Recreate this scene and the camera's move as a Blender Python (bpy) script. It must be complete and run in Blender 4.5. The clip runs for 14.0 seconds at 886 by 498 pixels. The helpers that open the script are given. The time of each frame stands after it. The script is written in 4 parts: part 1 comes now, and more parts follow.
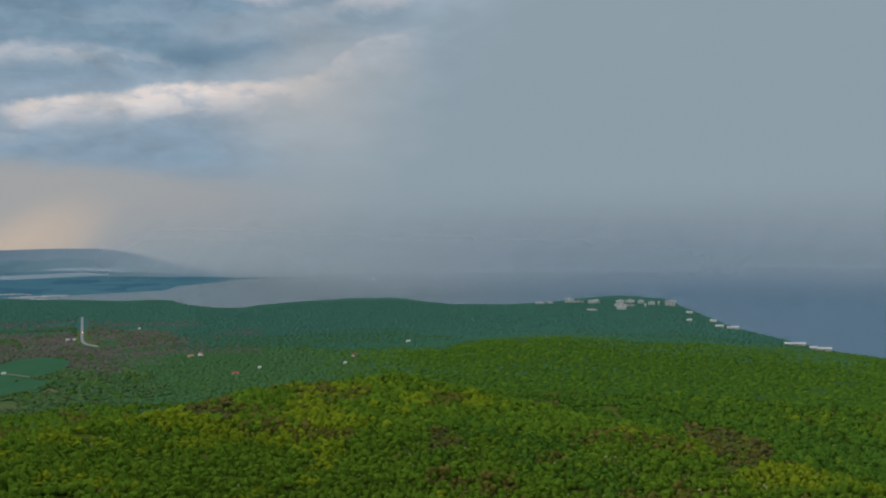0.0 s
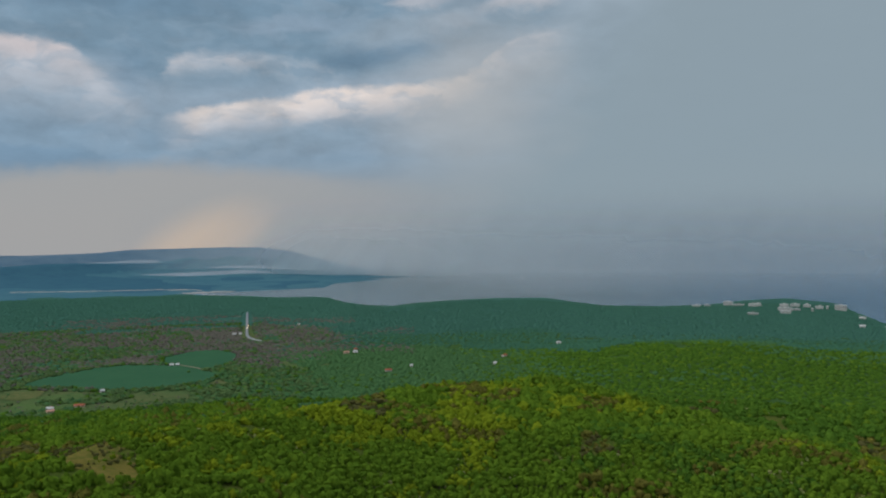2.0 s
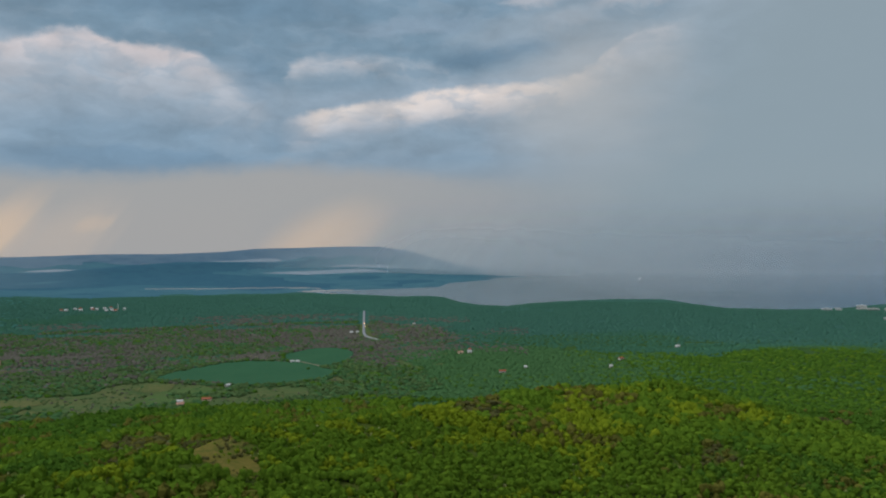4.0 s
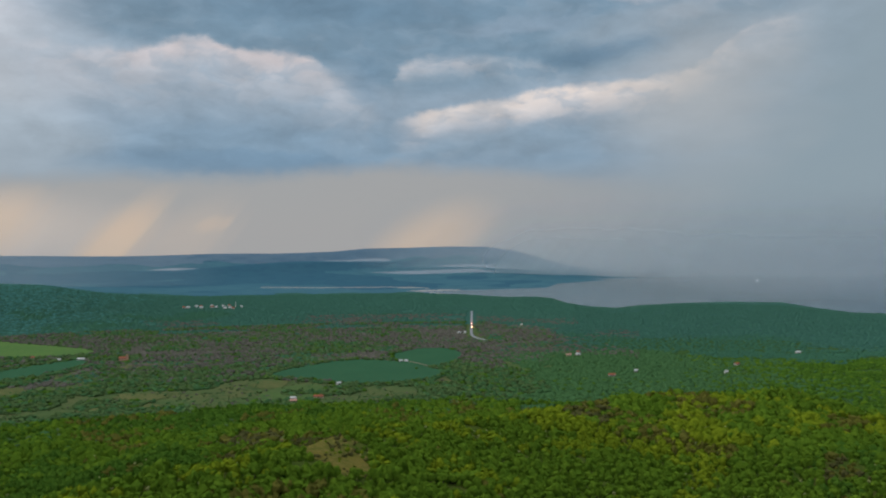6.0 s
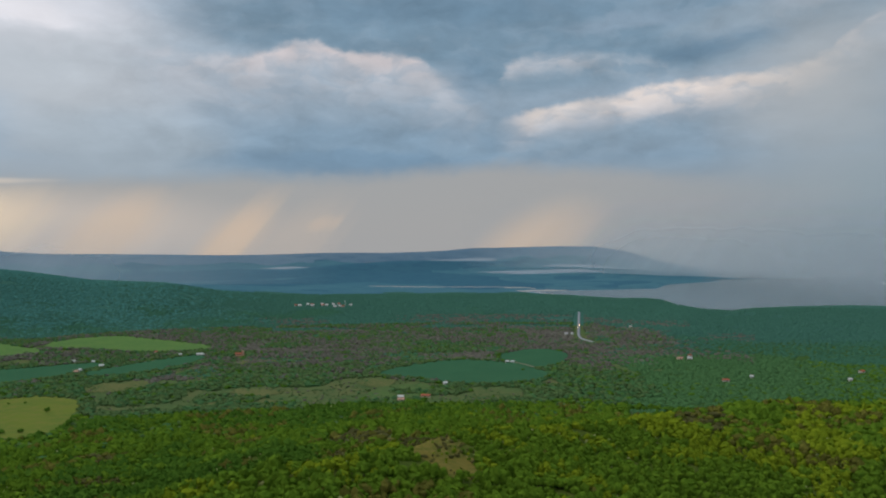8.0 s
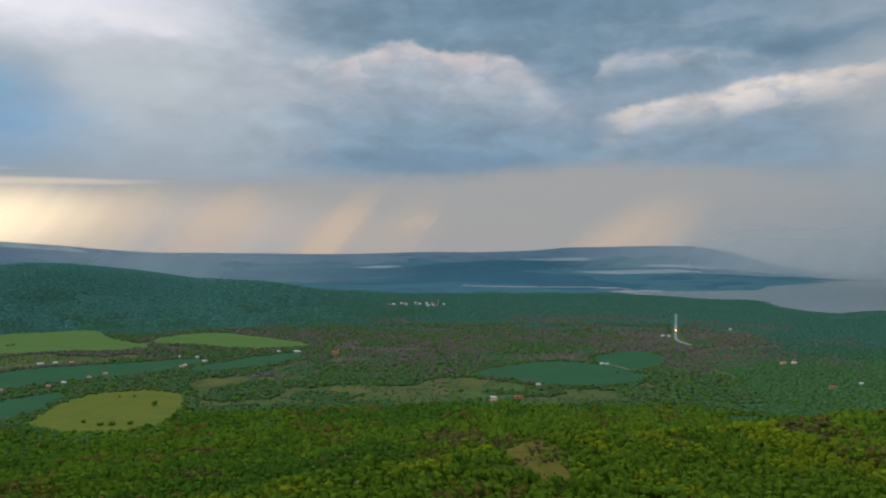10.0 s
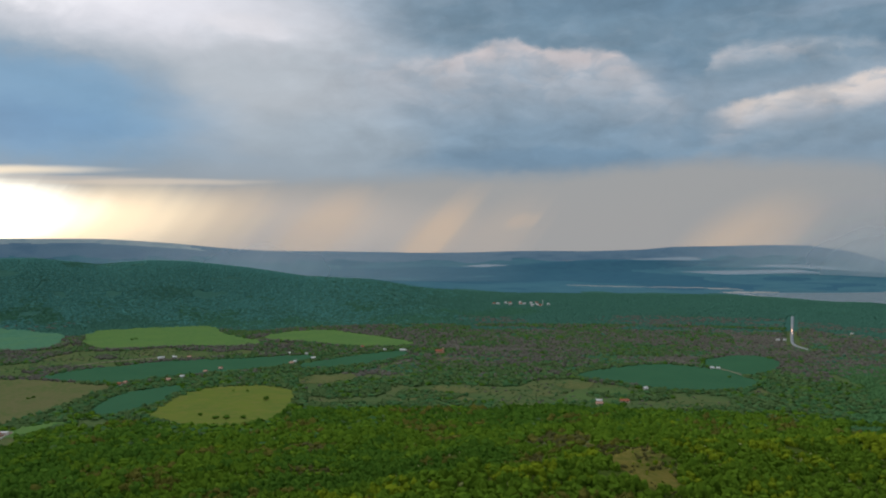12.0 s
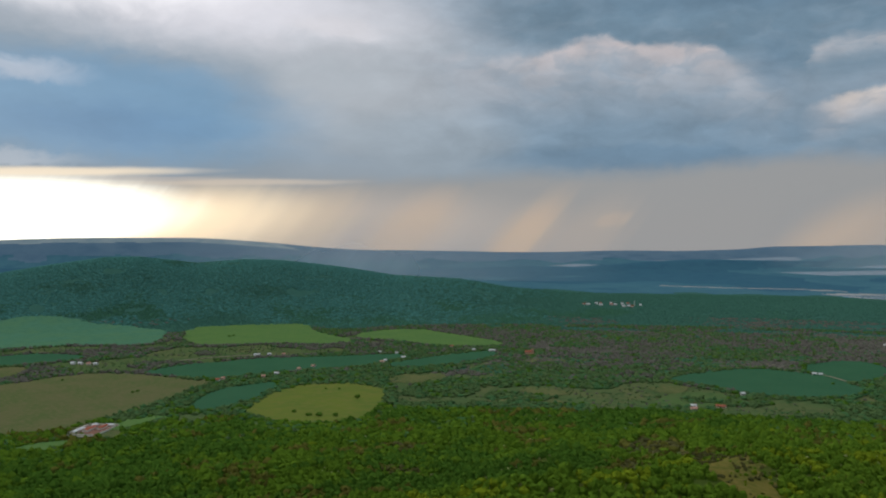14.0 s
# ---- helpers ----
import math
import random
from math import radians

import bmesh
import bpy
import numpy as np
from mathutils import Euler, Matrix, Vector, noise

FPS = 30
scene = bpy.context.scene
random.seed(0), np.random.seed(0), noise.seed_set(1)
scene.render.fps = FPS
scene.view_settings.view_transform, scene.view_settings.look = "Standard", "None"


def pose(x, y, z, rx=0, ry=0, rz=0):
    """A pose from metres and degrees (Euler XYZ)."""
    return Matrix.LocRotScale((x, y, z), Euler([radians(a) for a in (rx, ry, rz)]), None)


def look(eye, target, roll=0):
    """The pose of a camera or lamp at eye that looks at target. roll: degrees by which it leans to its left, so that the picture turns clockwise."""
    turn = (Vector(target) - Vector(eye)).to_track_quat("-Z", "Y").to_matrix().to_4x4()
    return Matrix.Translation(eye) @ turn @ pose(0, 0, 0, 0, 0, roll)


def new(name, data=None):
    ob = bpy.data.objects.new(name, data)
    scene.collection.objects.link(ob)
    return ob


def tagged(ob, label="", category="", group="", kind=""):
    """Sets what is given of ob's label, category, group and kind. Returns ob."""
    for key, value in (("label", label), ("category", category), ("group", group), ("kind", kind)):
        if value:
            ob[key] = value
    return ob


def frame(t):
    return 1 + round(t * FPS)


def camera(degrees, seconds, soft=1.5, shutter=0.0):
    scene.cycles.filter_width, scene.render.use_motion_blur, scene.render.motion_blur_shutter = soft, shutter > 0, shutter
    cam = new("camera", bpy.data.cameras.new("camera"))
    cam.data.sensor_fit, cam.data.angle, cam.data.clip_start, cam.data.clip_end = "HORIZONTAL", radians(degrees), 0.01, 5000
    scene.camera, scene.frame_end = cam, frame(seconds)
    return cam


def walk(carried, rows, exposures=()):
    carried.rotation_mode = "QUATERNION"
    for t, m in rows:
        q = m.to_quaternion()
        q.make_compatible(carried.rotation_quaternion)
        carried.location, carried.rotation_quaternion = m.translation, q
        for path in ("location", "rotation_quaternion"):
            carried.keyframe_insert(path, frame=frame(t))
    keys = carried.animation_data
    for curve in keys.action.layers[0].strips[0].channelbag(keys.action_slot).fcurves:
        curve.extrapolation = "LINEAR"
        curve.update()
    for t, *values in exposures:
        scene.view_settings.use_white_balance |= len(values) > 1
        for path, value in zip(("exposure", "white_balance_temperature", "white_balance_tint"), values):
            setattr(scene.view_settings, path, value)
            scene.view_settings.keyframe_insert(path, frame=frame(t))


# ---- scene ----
# ---- camera: a drone that rises slowly and turns to its left over the hill ----
cam = camera(54.8, 14.0, soft=2.1)
LEAN = 0.5
ROWS = [  # seconds, yaw, pitch, x, y, rise
    (0.0, 0.00, -1.06, 0.0, 0.0, 0.0), (0.5, 2.99, -1.05, -0.2, 1.2, 0.3), (1.0, 5.62, -1.04, -0.5, 2.3, 0.6),
    (1.5, 8.02, -1.04, -0.8, 3.3, 1.1), (2.0, 10.01, -1.03, -1.2, 4.1, 1.6), (2.5, 12.22, -1.02, -1.5, 4.9, 2.3),
    (3.0, 14.11, -1.02, -1.7, 5.5, 2.8), (5.5, 23.02, -0.98, -2.5, 7.3, 5.1), (6.0, 24.85, -0.97, -2.8, 7.7, 5.7),
    (6.5, 26.70, -0.97, -3.2, 8.1, 6.1), (7.0, 28.54, -0.97, -3.5, 8.4, 6.6), (7.5, 30.29, -0.96, -3.8, 8.7, 7.0),
    (8.0, 31.96, -0.96, -4.0, 8.8, 7.6), (10.5, 39.91, -0.99, -4.7, 9.1, 10.6), (11.0, 41.77, -1.01, -4.9, 9.3, 11.3),
    (11.5, 43.49, -1.02, -5.2, 9.5, 11.8), (12.0, 45.15, -1.02, -5.4, 9.7, 12.3), (12.5, 46.91, -1.03, -5.7, 10.0, 12.7),
    (13.0, 48.52, -1.04, -6.0, 10.1, 13.2), (13.5, 49.74, -1.04, -6.6, 10.1, 13.8), (14.0, 51.10, -1.04, -7.3, 10.1, 14.4),
]
EYE = 200.0
walk(cam, [(t, pose(x, y, EYE + up, 90 + pitch, LEAN, yaw)) for t, yaw, pitch, x, y, up in ROWS],
     ((0.0, 0.0), (7.0, 0.02), (11.0, -0.03), (12.5, -0.09), (14.0, -0.18)))


# ---- light: a broken storm sky, brighter overhead, the low sun behind rain to the west ----
def math_node(tree, op, a, b=None, c=None, clamp=False):
    n = tree.nodes.new("ShaderNodeMath")
    n.operation, n.use_clamp = op, clamp
    for i, v in enumerate((a, b, c)):
        if v is None:
            continue
        if isinstance(v, (int, float)):
            n.inputs[i].default_value = v
        else:
            tree.links.new(v, n.inputs[i])
    return n.outputs[0]


def map_range(tree, value, a, b, lo=0.0, hi=1.0, kind="SMOOTHSTEP"):
    n = tree.nodes.new("ShaderNodeMapRange")
    n.interpolation_type = kind
    tree.links.new(value, n.inputs["Value"])
    for key, v in (("From Min", a), ("From Max", b), ("To Min", lo), ("To Max", hi)):
        n.inputs[key].default_value = v
    return n.outputs["Result"]


def mix_colour(tree, factor, a, b, blend="MIX"):
    n = tree.nodes.new("ShaderNodeMix")
    n.data_type, n.blend_type = "RGBA", blend
    for key, v in ((0, factor), (6, a), (7, b)):
        if isinstance(v, (int, float)):
            n.inputs[key].default_value = v
        elif isinstance(v, tuple):
            n.inputs[key].default_value = (*v, 1.0)
        else:
            tree.links.new(v, n.inputs[key])
    return n.outputs[2]


def noise_node(tree, vector, scale, detail=4.0, rough=0.55, distort=0.0, stretch=None):
    if stretch:
        m = tree.nodes.new("ShaderNodeMapping")
        m.inputs["Scale"].default_value = stretch
        tree.links.new(vector, m.inputs["Vector"])
        vector = m.outputs["Vector"]
    n = tree.nodes.new("ShaderNodeTexNoise")
    n.inputs["Scale"].default_value, n.inputs["Detail"].default_value = scale, detail
    n.inputs["Roughness"].default_value, n.inputs["Distortion"].default_value = rough, distort
    tree.links.new(vector, n.inputs["Vector"])
    return n


world = bpy.data.worlds.new("storm_sky")
scene.world = world
world.use_nodes = True
sky = world.node_tree
sky.nodes.clear()
coord = sky.nodes.new("ShaderNodeTexCoord")
split = sky.nodes.new("ShaderNodeSeparateXYZ")
sky.links.new(coord.outputs["Generated"], split.inputs[0])
DEG = 180 / math.pi
azimuth = math_node(sky, "MULTIPLY", math_node(sky, "ARCTAN2", math_node(sky, "MULTIPLY", split.outputs[0], -1.0), split.outputs[1]), DEG)
height = math_node(sky, "MULTIPLY", math_node(sky, "ARCSINE", split.outputs[2]), DEG)
flat = sky.nodes.new("ShaderNodeCombineXYZ")
sky.links.new(azimuth, flat.inputs[0])
sky.links.new(height, flat.inputs[1])
plain = flat.outputs[0]


def billow(vector, scale, amount, detail, stretch):
    """The sky's coordinates pushed about by noise, so that cloud edges billow."""
    n = noise_node(sky, vector, scale, detail, 0.6, 0.0, stretch)
    v = sky.nodes.new("ShaderNodeVectorMath")
    v.operation = "SUBTRACT"
    sky.links.new(n.outputs["Color"], v.inputs[0])
    v.inputs[1].default_value = (0.5, 0.5, 0.5)
    m = sky.nodes.new("ShaderNodeVectorMath")
    m.operation = "MULTIPLY_ADD"
    sky.links.new(v.outputs[0], m.inputs[0])
    m.inputs[1].default_value = amount
    sky.links.new(vector, m.inputs[2])
    return m.outputs[0]


soft_way = billow(plain, 0.16, (7.0, 2.4, 0), 2.0, (0.7, 1.6, 1))
cloud_way = billow(billow(plain, 0.22, (4.0, 1.6, 0), 2.0, (0.7, 1.5, 1)), 0.8, (1.6, 1.3, 0), 5.0, (0.7, 1.2, 1))


def bank(colour, into, az, el, wide, tall, turn, strength, way=None, core=0.25):
    """A bank of cloud or light: a soft ellipse at that azimuth and height, in degrees."""
    m = sky.nodes.new("ShaderNodeMapping")
    m.vector_type = "TEXTURE"
    m.inputs["Location"].default_value = (az, el, 0)
    m.inputs["Rotation"].default_value = (0, 0, radians(turn))
    m.inputs["Scale"].default_value = (wide, tall, 1)
    sky.links.new(way or cloud_way, m.inputs["Vector"])
    d = sky.nodes.new("ShaderNodeVectorMath")
    d.operation = "LENGTH"
    sky.links.new(m.outputs["Vector"], d.inputs[0])
    return mix_colour(sky, map_range(sky, d.outputs["Value"], 1.0, core, 0.0, strength), into, colour)


# height gradient of the whole sky
ramp = sky.nodes.new("ShaderNodeValToRGB")
sky.links.new(map_range(sky, height, -5, 90, 0, 1, "LINEAR"), ramp.inputs[0])
stops = ((0.0, (0.27, 0.31, 0.35)), (0.055, (0.33, 0.33, 0.34)), (0.085, (0.27, 0.32, 0.37)), (0.105, (0.22, 0.315, 0.415)),
         (0.15, (0.27, 0.355, 0.445)), (0.20, (0.30, 0.38, 0.465)), (0.30, (0.58, 0.64, 0.72)), (0.55, (1.5, 1.55, 1.64)), (1.0, (1.9, 1.93, 2.0)))
while len(ramp.color_ramp.elements) < len(stops):
    ramp.color_ramp.elements.new(0.5)
for e, (at, c) in zip(ramp.color_ramp.elements, stops):
    e.position, e.color = at, (*c, 1)
air = ramp.outputs[0]
edge_way = billow(billow(plain, 0.35, (1.2, 0.7, 0), 2.0, (0.8, 1.2, 1)), 0.9, (1.2, 0.75, 0), 5.0, (0.8, 1.1, 1))
edge_xyz = sky.nodes.new("ShaderNodeSeparateXYZ")
sky.links.new(edge_way, edge_xyz.inputs[0])


def shelf(colour, into, brink, depth, strength, fade=(3.0, 3.0), crisp=0.35, upward=False, patchy=0.55):
    """A cloud shelf: a brink given as azimuth and height, sharp on one side, fading away from it on the other."""
    lo, hi = brink[0][0], brink[-1][0]
    curve = sky.nodes.new("ShaderNodeValToRGB")
    while len(curve.color_ramp.elements) < len(brink):
        curve.color_ramp.elements.new(0.5)
    for e, (az, el) in zip(curve.color_ramp.elements, brink):
        e.position, e.color = (az - lo) / (hi - lo), (el / 20, el / 20, el / 20, 1)
    sky.links.new(map_range(sky, edge_xyz.outputs[0], lo, hi, 0, 1, "LINEAR"), curve.inputs[0])
    line = sky.nodes.new("ShaderNodeSeparateColor")
    sky.links.new(curve.outputs[0], line.inputs[0])
    line = math_node(sky, "MULTIPLY", line.outputs[0], 20.0)
    below = math_node(sky, "SUBTRACT", line, edge_xyz.outputs[1])
    if upward:
        below = math_node(sky, "MULTIPLY", below, -1.0)
    mask = map_range(sky, below, -crisp, crisp)
    if depth:
        mask = math_node(sky, "MULTIPLY", mask, map_range(sky, below, depth, 0.0))
    mask = math_node(sky, "MULTIPLY", mask, map_range(sky, edge_xyz.outputs[0], lo, lo + fade[0]))
    mask = math_node(sky, "MULTIPLY", mask, map_range(sky, edge_xyz.outputs[0], hi, hi - fade[1], 0.0, strength))
    patch = noise_node(sky, cloud_way, 0.5, 3.0, 0.5, 0.0, (0.8, 1.6, 1)).outputs["Fac"]
    mask = math_node(sky, "MULTIPLY", mask, map_range(sky, patch, 0.38, 0.58, 1.0 - patchy, 1.0))
    return mix_colour(sky, mask, into, colour)


ROOF, SLATE, GREY, PALE, BLUSH = (0.165, 0.262, 0.355), (0.205, 0.305, 0.410), (0.33, 0.39, 0.46), (0.47, 0.49, 0.54), (0.62, 0.56, 0.57)
# westward: pale upper cloud over a slate-blue bank
air = bank((0.49, 0.53, 0.58), air, 57, 10.5, 13, 8.5, 0, 0.85, soft_way, 0.2)
air = bank((0.80, 0.80, 0.87), air, 66, 14.8, 22, 4.4, 2, 0.95, cloud_way, 0.1)
air = bank((1.12, 1.11, 1.17), air, 73, 15.8, 14, 2.8, 0, 0.85, cloud_way, 0.2)
air = bank((0.78, 0.77, 0.82), air, 58, 13.4, 5, 1.2, 4, 0.7, cloud_way, 0.2)
air = bank((0.185, 0.355, 0.545), air, 74, 8.0, 18.5, 4.6, 3, 0.95, cloud_way, 0.4)
air = bank((0.140, 0.295, 0.495), air, 72, 7.0, 10, 2.4, 3, 0.75, cloud_way, 0.15)
air = bank((0.50, 0.58, 0.70), air, 79, 10.2, 7, 0.9, 3, 0.8, cloud_way)
air = bank((0.46, 0.54, 0.64), air, 80, 5.0, 8, 0.7, 2, 0.7, cloud_way)
air = bank((0.34, 0.41, 0.48), air, 52, 6.0, 9, 3.2, 6, 0.75, soft_way, 0.3)
# the cloud's slate belly, then the dark roof with lit shelves under it
air = bank(SLATE, air, 34, 5.9, 15, 2.2, 3, 0.9, cloud_way, 0.4)
air = bank((0.165, 0.265, 0.375), air, 38, 4.9, 12, 1.3, 1, 0.85, cloud_way, 0.3)
air = shelf(ROOF, air, ((0, 13.6), (5, 13.0), (12, 11.0), (20, 9.6), (28, 9.3), (30, 10.6), (39, 11.7), (46, 12.4), (52, 14.0), (56, 16.0)), 0, 0.92, (5, 14), 0.7, True, 0.2)
air = bank((0.140, 0.232, 0.325), air, 32, 14.6, 14, 1.5, 0, 0.8, cloud_way, 0.2)
air = bank((0.135, 0.225, 0.320), air, 14, 12.0, 6, 1.2, -10, 0.8, cloud_way, 0.2)
air = bank((0.31, 0.385, 0.46), air, 13, 13.4, 6, 1.5, -8, 0.6, cloud_way, 0.2)
air = bank((0.26, 0.35, 0.45), air, 20, 13.6, 6, 0.9, -5, 0.7, cloud_way)
air = bank((0.33, 0.40, 0.48), air, 9, 14.0, 3.5, 0.8, -10, 0.6, cloud_way)
air = shelf(GREY, air, ((28.5, 8.8), (30.4, 9.4), (32, 10.5), (33, 11.4), (35, 11.8), (38.6, 11.9), (40, 12.5), (41.6, 12.6), (43, 12.0), (45, 11.6), (50, 11.8), (56, 12.2)), 6.0, 0.85, (4.5, 12), 0.45)
air = shelf(PALE, air, ((28.5, 8.8), (30.4, 9.4), (32, 10.5), (33, 11.4), (35, 11.8), (38.6, 11.9), (40, 12.5), (41.6, 12.6), (43, 12.0), (45, 11.6), (50, 11.8), (56, 12.2)), 4.4, 0.85, (4.5, 9), 0.35)
air = shelf(BLUSH, air, ((31.6, 10.4), (33, 11.4), (35, 11.8), (38.6, 11.9), (40, 12.5), (41.6, 12.6), (43, 12.0), (45, 11.6), (47, 11.7)), 1.7, 0.8, (2.5, 4), 0.25)
air = shelf((0.40, 0.45, 0.51), air, ((15, 10.6), (18, 11.1), (20.4, 11.6), (23, 11.9), (26.4, 11.6), (27.7, 11.2), (28.4, 9.6)), 2.8, 0.6, (4, 1.2), 0.35, False, 0.75)
air = shelf((0.54, 0.53, 0.56), air, ((21, 11.6), (24.5, 11.8), (26.4, 11.6), (27.6, 11.2), (28.2, 10.0)), 1.5, 0.55, (3, 1.0), 0.3, False, 0.75)
air = bank((0.15, 0.24, 0.335), air, 30.0, 10.4, 2.2, 2.4, 25, 0.6, cloud_way, 0.1)
air = shelf(GREY, air, ((0.5, 13.6), (2.7, 13.0), (5, 12.8), (6.7, 11.7), (7.7, 10.9), (9.4, 10.3), (11.2, 9.9), (14.8, 9.8), (17.6, 9.5), (20.4, 8.9), (24.9, 8.2), (28.5, 7.4)), 5.0, 0.75, (4, 3), 0.3)
air = shelf(PALE, air, ((0.5, 13.6), (2.7, 13.0), (5, 12.8), (6.7, 11.7), (7.7, 10.9), (9.4, 10.3), (11.2, 9.9), (14.8, 9.8), (17.6, 9.5), (20.4, 8.9), (24.9, 8.2), (28.5, 7.4)), 3.0, 0.85, (3, 2), 0.25)
air = shelf((0.74, 0.65, 0.60), air, ((5, 12.6), (6.7, 11.7), (7.7, 10.9), (9.4, 10.3), (11.2, 9.9), (14.8, 9.8), (17.6, 9.5), (20.4, 8.9), (22, 8.7)), 2.5, 0.9, (4, 3), 0.3, False, 0.6)
air = shelf((0.66, 0.60, 0.57), air, ((19, 9.0), (21, 8.8), (23.5, 8.5), (25.5, 8.1), (27.5, 7.6)), 1.7, 0.9, (2, 2), 0.3, False, 0.35)
air = bank(PALE, air, 4.0, 15.4, 4.5, 1.0, -8, 0.85, cloud_way)
air = bank(PALE, air, 11.5, 15.3, 3.0, 0.8, 0, 0.7, cloud_way)
air = bank((0.22, 0.31, 0.40), air, 20, 6.4, 10, 1.3, -8, 0.6, soft_way)
# soft unevenness of the cloud, none in the lowest sky
curd = noise_node(sky, soft_way, 0.32, 4.0, 0.5, 0.3, (0.6, 1.5, 1)).outputs["Fac"]
fleck = noise_node(sky, edge_way, 0.8, 4.0, 0.55, 0.0, (0.6, 1.5, 1)).outputs["Fac"]
curd = math_node(sky, "ADD", math_node(sky, "MULTIPLY", curd, 0.7), math_node(sky, "MULTIPLY", fleck, 0.3))
mound = noise_node(sky, cloud_way, 0.42, 5.0, 0.6, 0.0, (0.7, 1.5, 1)).outputs["Fac"]
curd = math_node(sky, "ADD", math_node(sky, "MULTIPLY", curd, 0.55), math_node(sky, "MULTIPLY", mound, 0.45))
curd = map_range(sky, curd, 0.36, 0.66, 0.86, 1.19, "LINEAR")
curd = math_node(sky, "ADD", 1.0, math_node(sky, "MULTIPLY", math_node(sky, "SUBTRACT", curd, 1.0), math_node(sky, "MULTIPLY", map_range(sky, height, 2.8, 6.0), map_range(sky, azimuth, 44, 60, 1.0, 0.35))))
grey = sky.nodes.new("ShaderNodeCombineXYZ")
for k in range(3):
    sky.links.new(curd, grey.inputs[k])
air = mix_colour(sky, 1.0, air, grey.outputs[0], "MULTIPLY")
# the cloud's base, and light let through slanting rain beneath it
slant = sky.nodes.new("ShaderNodeCombineXYZ")
sky.links.new(math_node(sky, "ADD", azimuth, math_node(sky, "MULTIPLY", height, 0.85)), slant.inputs[0])
sky.links.new(height, slant.inputs[1])
rain_way = billow(slant.outputs[0], 0.9, (2.8, 0.3, 0), 5.0, (1.0, 0.04, 1))
streak_way = billow(plain, 0.3, (4.0, 0.25, 0), 3.0, (0.5, 1.5, 1))
GLOW, WARM = (0.60, 0.47, 0.365), (0.352, 0.356, 0.362)
air = shelf(WARM, air, ((2, 2.2), (14, 3.4), (20, 4.1), (28, 4.6), (33, 4.3), (34.5, 3.9), (39, 3.8), (46, 3.8), (52, 3.4), (80, 3.2)), 0, 0.9, (24, 1), 0.75, False, 0.0)
air = bank((0.54, 0.48, 0.44), air, 58, 0.0, 17, 3.6, 0, 0.8, rain_way, 0.3)
air = bank(GLOW, air, 25.2, -1.0, 5.2, 4.2, 0, 0.85, rain_way, 0.15)
air = bank(GLOW, air, 45.6, -0.8, 2.6, 4.6, 0, 0.85, rain_way)
air = bank((0.48, 0.42, 0.375), air, 41.5, -0.6, 3.6, 4.0, 0, 0.55, rain_way)
air = bank(GLOW, air, 40.6, 0.8, 1.5, 0.8, 0, 0.3, rain_way)
air = bank(GLOW, air, 53.5, 0.0, 3.6, 3.9, 0, 0.65, rain_way)
air = bank((0.68, 0.56, 0.43), air, 61, 0.4, 4.5, 3.6, 0, 0.7, rain_way)
air = bank((1.22, 1.00, 0.70), air, 68, 0.9, 9.0, 3.2, 0, 0.95, rain_way, 0.15)
air = bank((2.2, 2.1, 1.8), air, 80.0, 1.2, 13.5, 3.2, 0, 1.0, rain_way, 0.4)
air = bank((0.66, 0.58, 0.50), air, 65, 3.45, 10, 0.30, -0.5, 0.7, streak_way)
air = bank((1.05, 0.90, 0.70), air, 76, 4.0, 12, 0.40, -1, 0.8, streak_way)
air = bank((0.50, 0.48, 0.47), air, 70, 3.65, 6, 0.20, -0.5, 0.6, streak_way)
# eastward: the grey wall of rain
RAIN = (0.258, 0.330, 0.382)
wall = math_node(sky, "ADD", azimuth, math_node(sky, "MULTIPLY", math_node(sky, "SUBTRACT", height, 6.0), 0.75))
wall = math_node(sky, "ADD", wall, math_node(sky, "MULTIPLY", noise_node(sky, rain_way, 0.35, 3.0, 0.6, 0.0, (1, 0.1, 1)).outputs["Fac"], 5.0))
air = mix_colour(sky, map_range(sky, wall, 17.0, 1.0, 0.0, 0.95), air, RAIN)
low = math_node(sky, "MULTIPLY", map_range(sky, wall, 13.0, -8.0), map_range(sky, height, 3.5, -2.6))
air = mix_colour(sky, low, air, (0.190, 0.246, 0.292))
air = mix_colour(sky, math_node(sky, "MULTIPLY", map_range(sky, wall, 6.0, -12.0), map_range(sky, height, 0.0, -2.4, 0.0, 0.75)), air, (0.122, 0.186, 0.238))
air = bank((0.395, 0.415, 0.432), air, 8.0, 9.0, 9.5, 8.5, -20, 0.75, soft_way, 0.0)
# behind the camera the sky is open and bright
air = mix_colour(sky, math_node(sky, "MULTIPLY", map_range(sky, split.outputs[1], -0.15, -0.7), map_range(sky, height, -1.0, 6.0)), air, (0.62, 0.64, 0.68))
# a clear-sky share, and the whole
blue = sky.nodes.new("ShaderNodeTexSky")
blue.sky_type, blue.sun_disc = "NISHITA", False
blue.sun_elevation, blue.sun_rotation = radians(9), radians(-78)
air = mix_colour(sky, 0.0015, air, blue.outputs[0], "ADD")
background = sky.nodes.new("ShaderNodeBackground")
background.inputs["Strength"].default_value = 1.0
sky.links.new(air, background.inputs["Color"])
sky.links.new(background.outputs[0], sky.nodes.new("ShaderNodeOutputWorld").inputs["Surface"])

sun_data = bpy.data.lights.new("sun", "SUN")
sun_data.energy, sun_data.angle, sun_data.color = 0.8, radians(14), (1.0, 0.86, 0.68)
sun = new("sun", sun_data)
sun.matrix_world = look((0, 0, 600), (600 * math.sin(radians(78)), -600 * math.cos(radians(78)), 400))


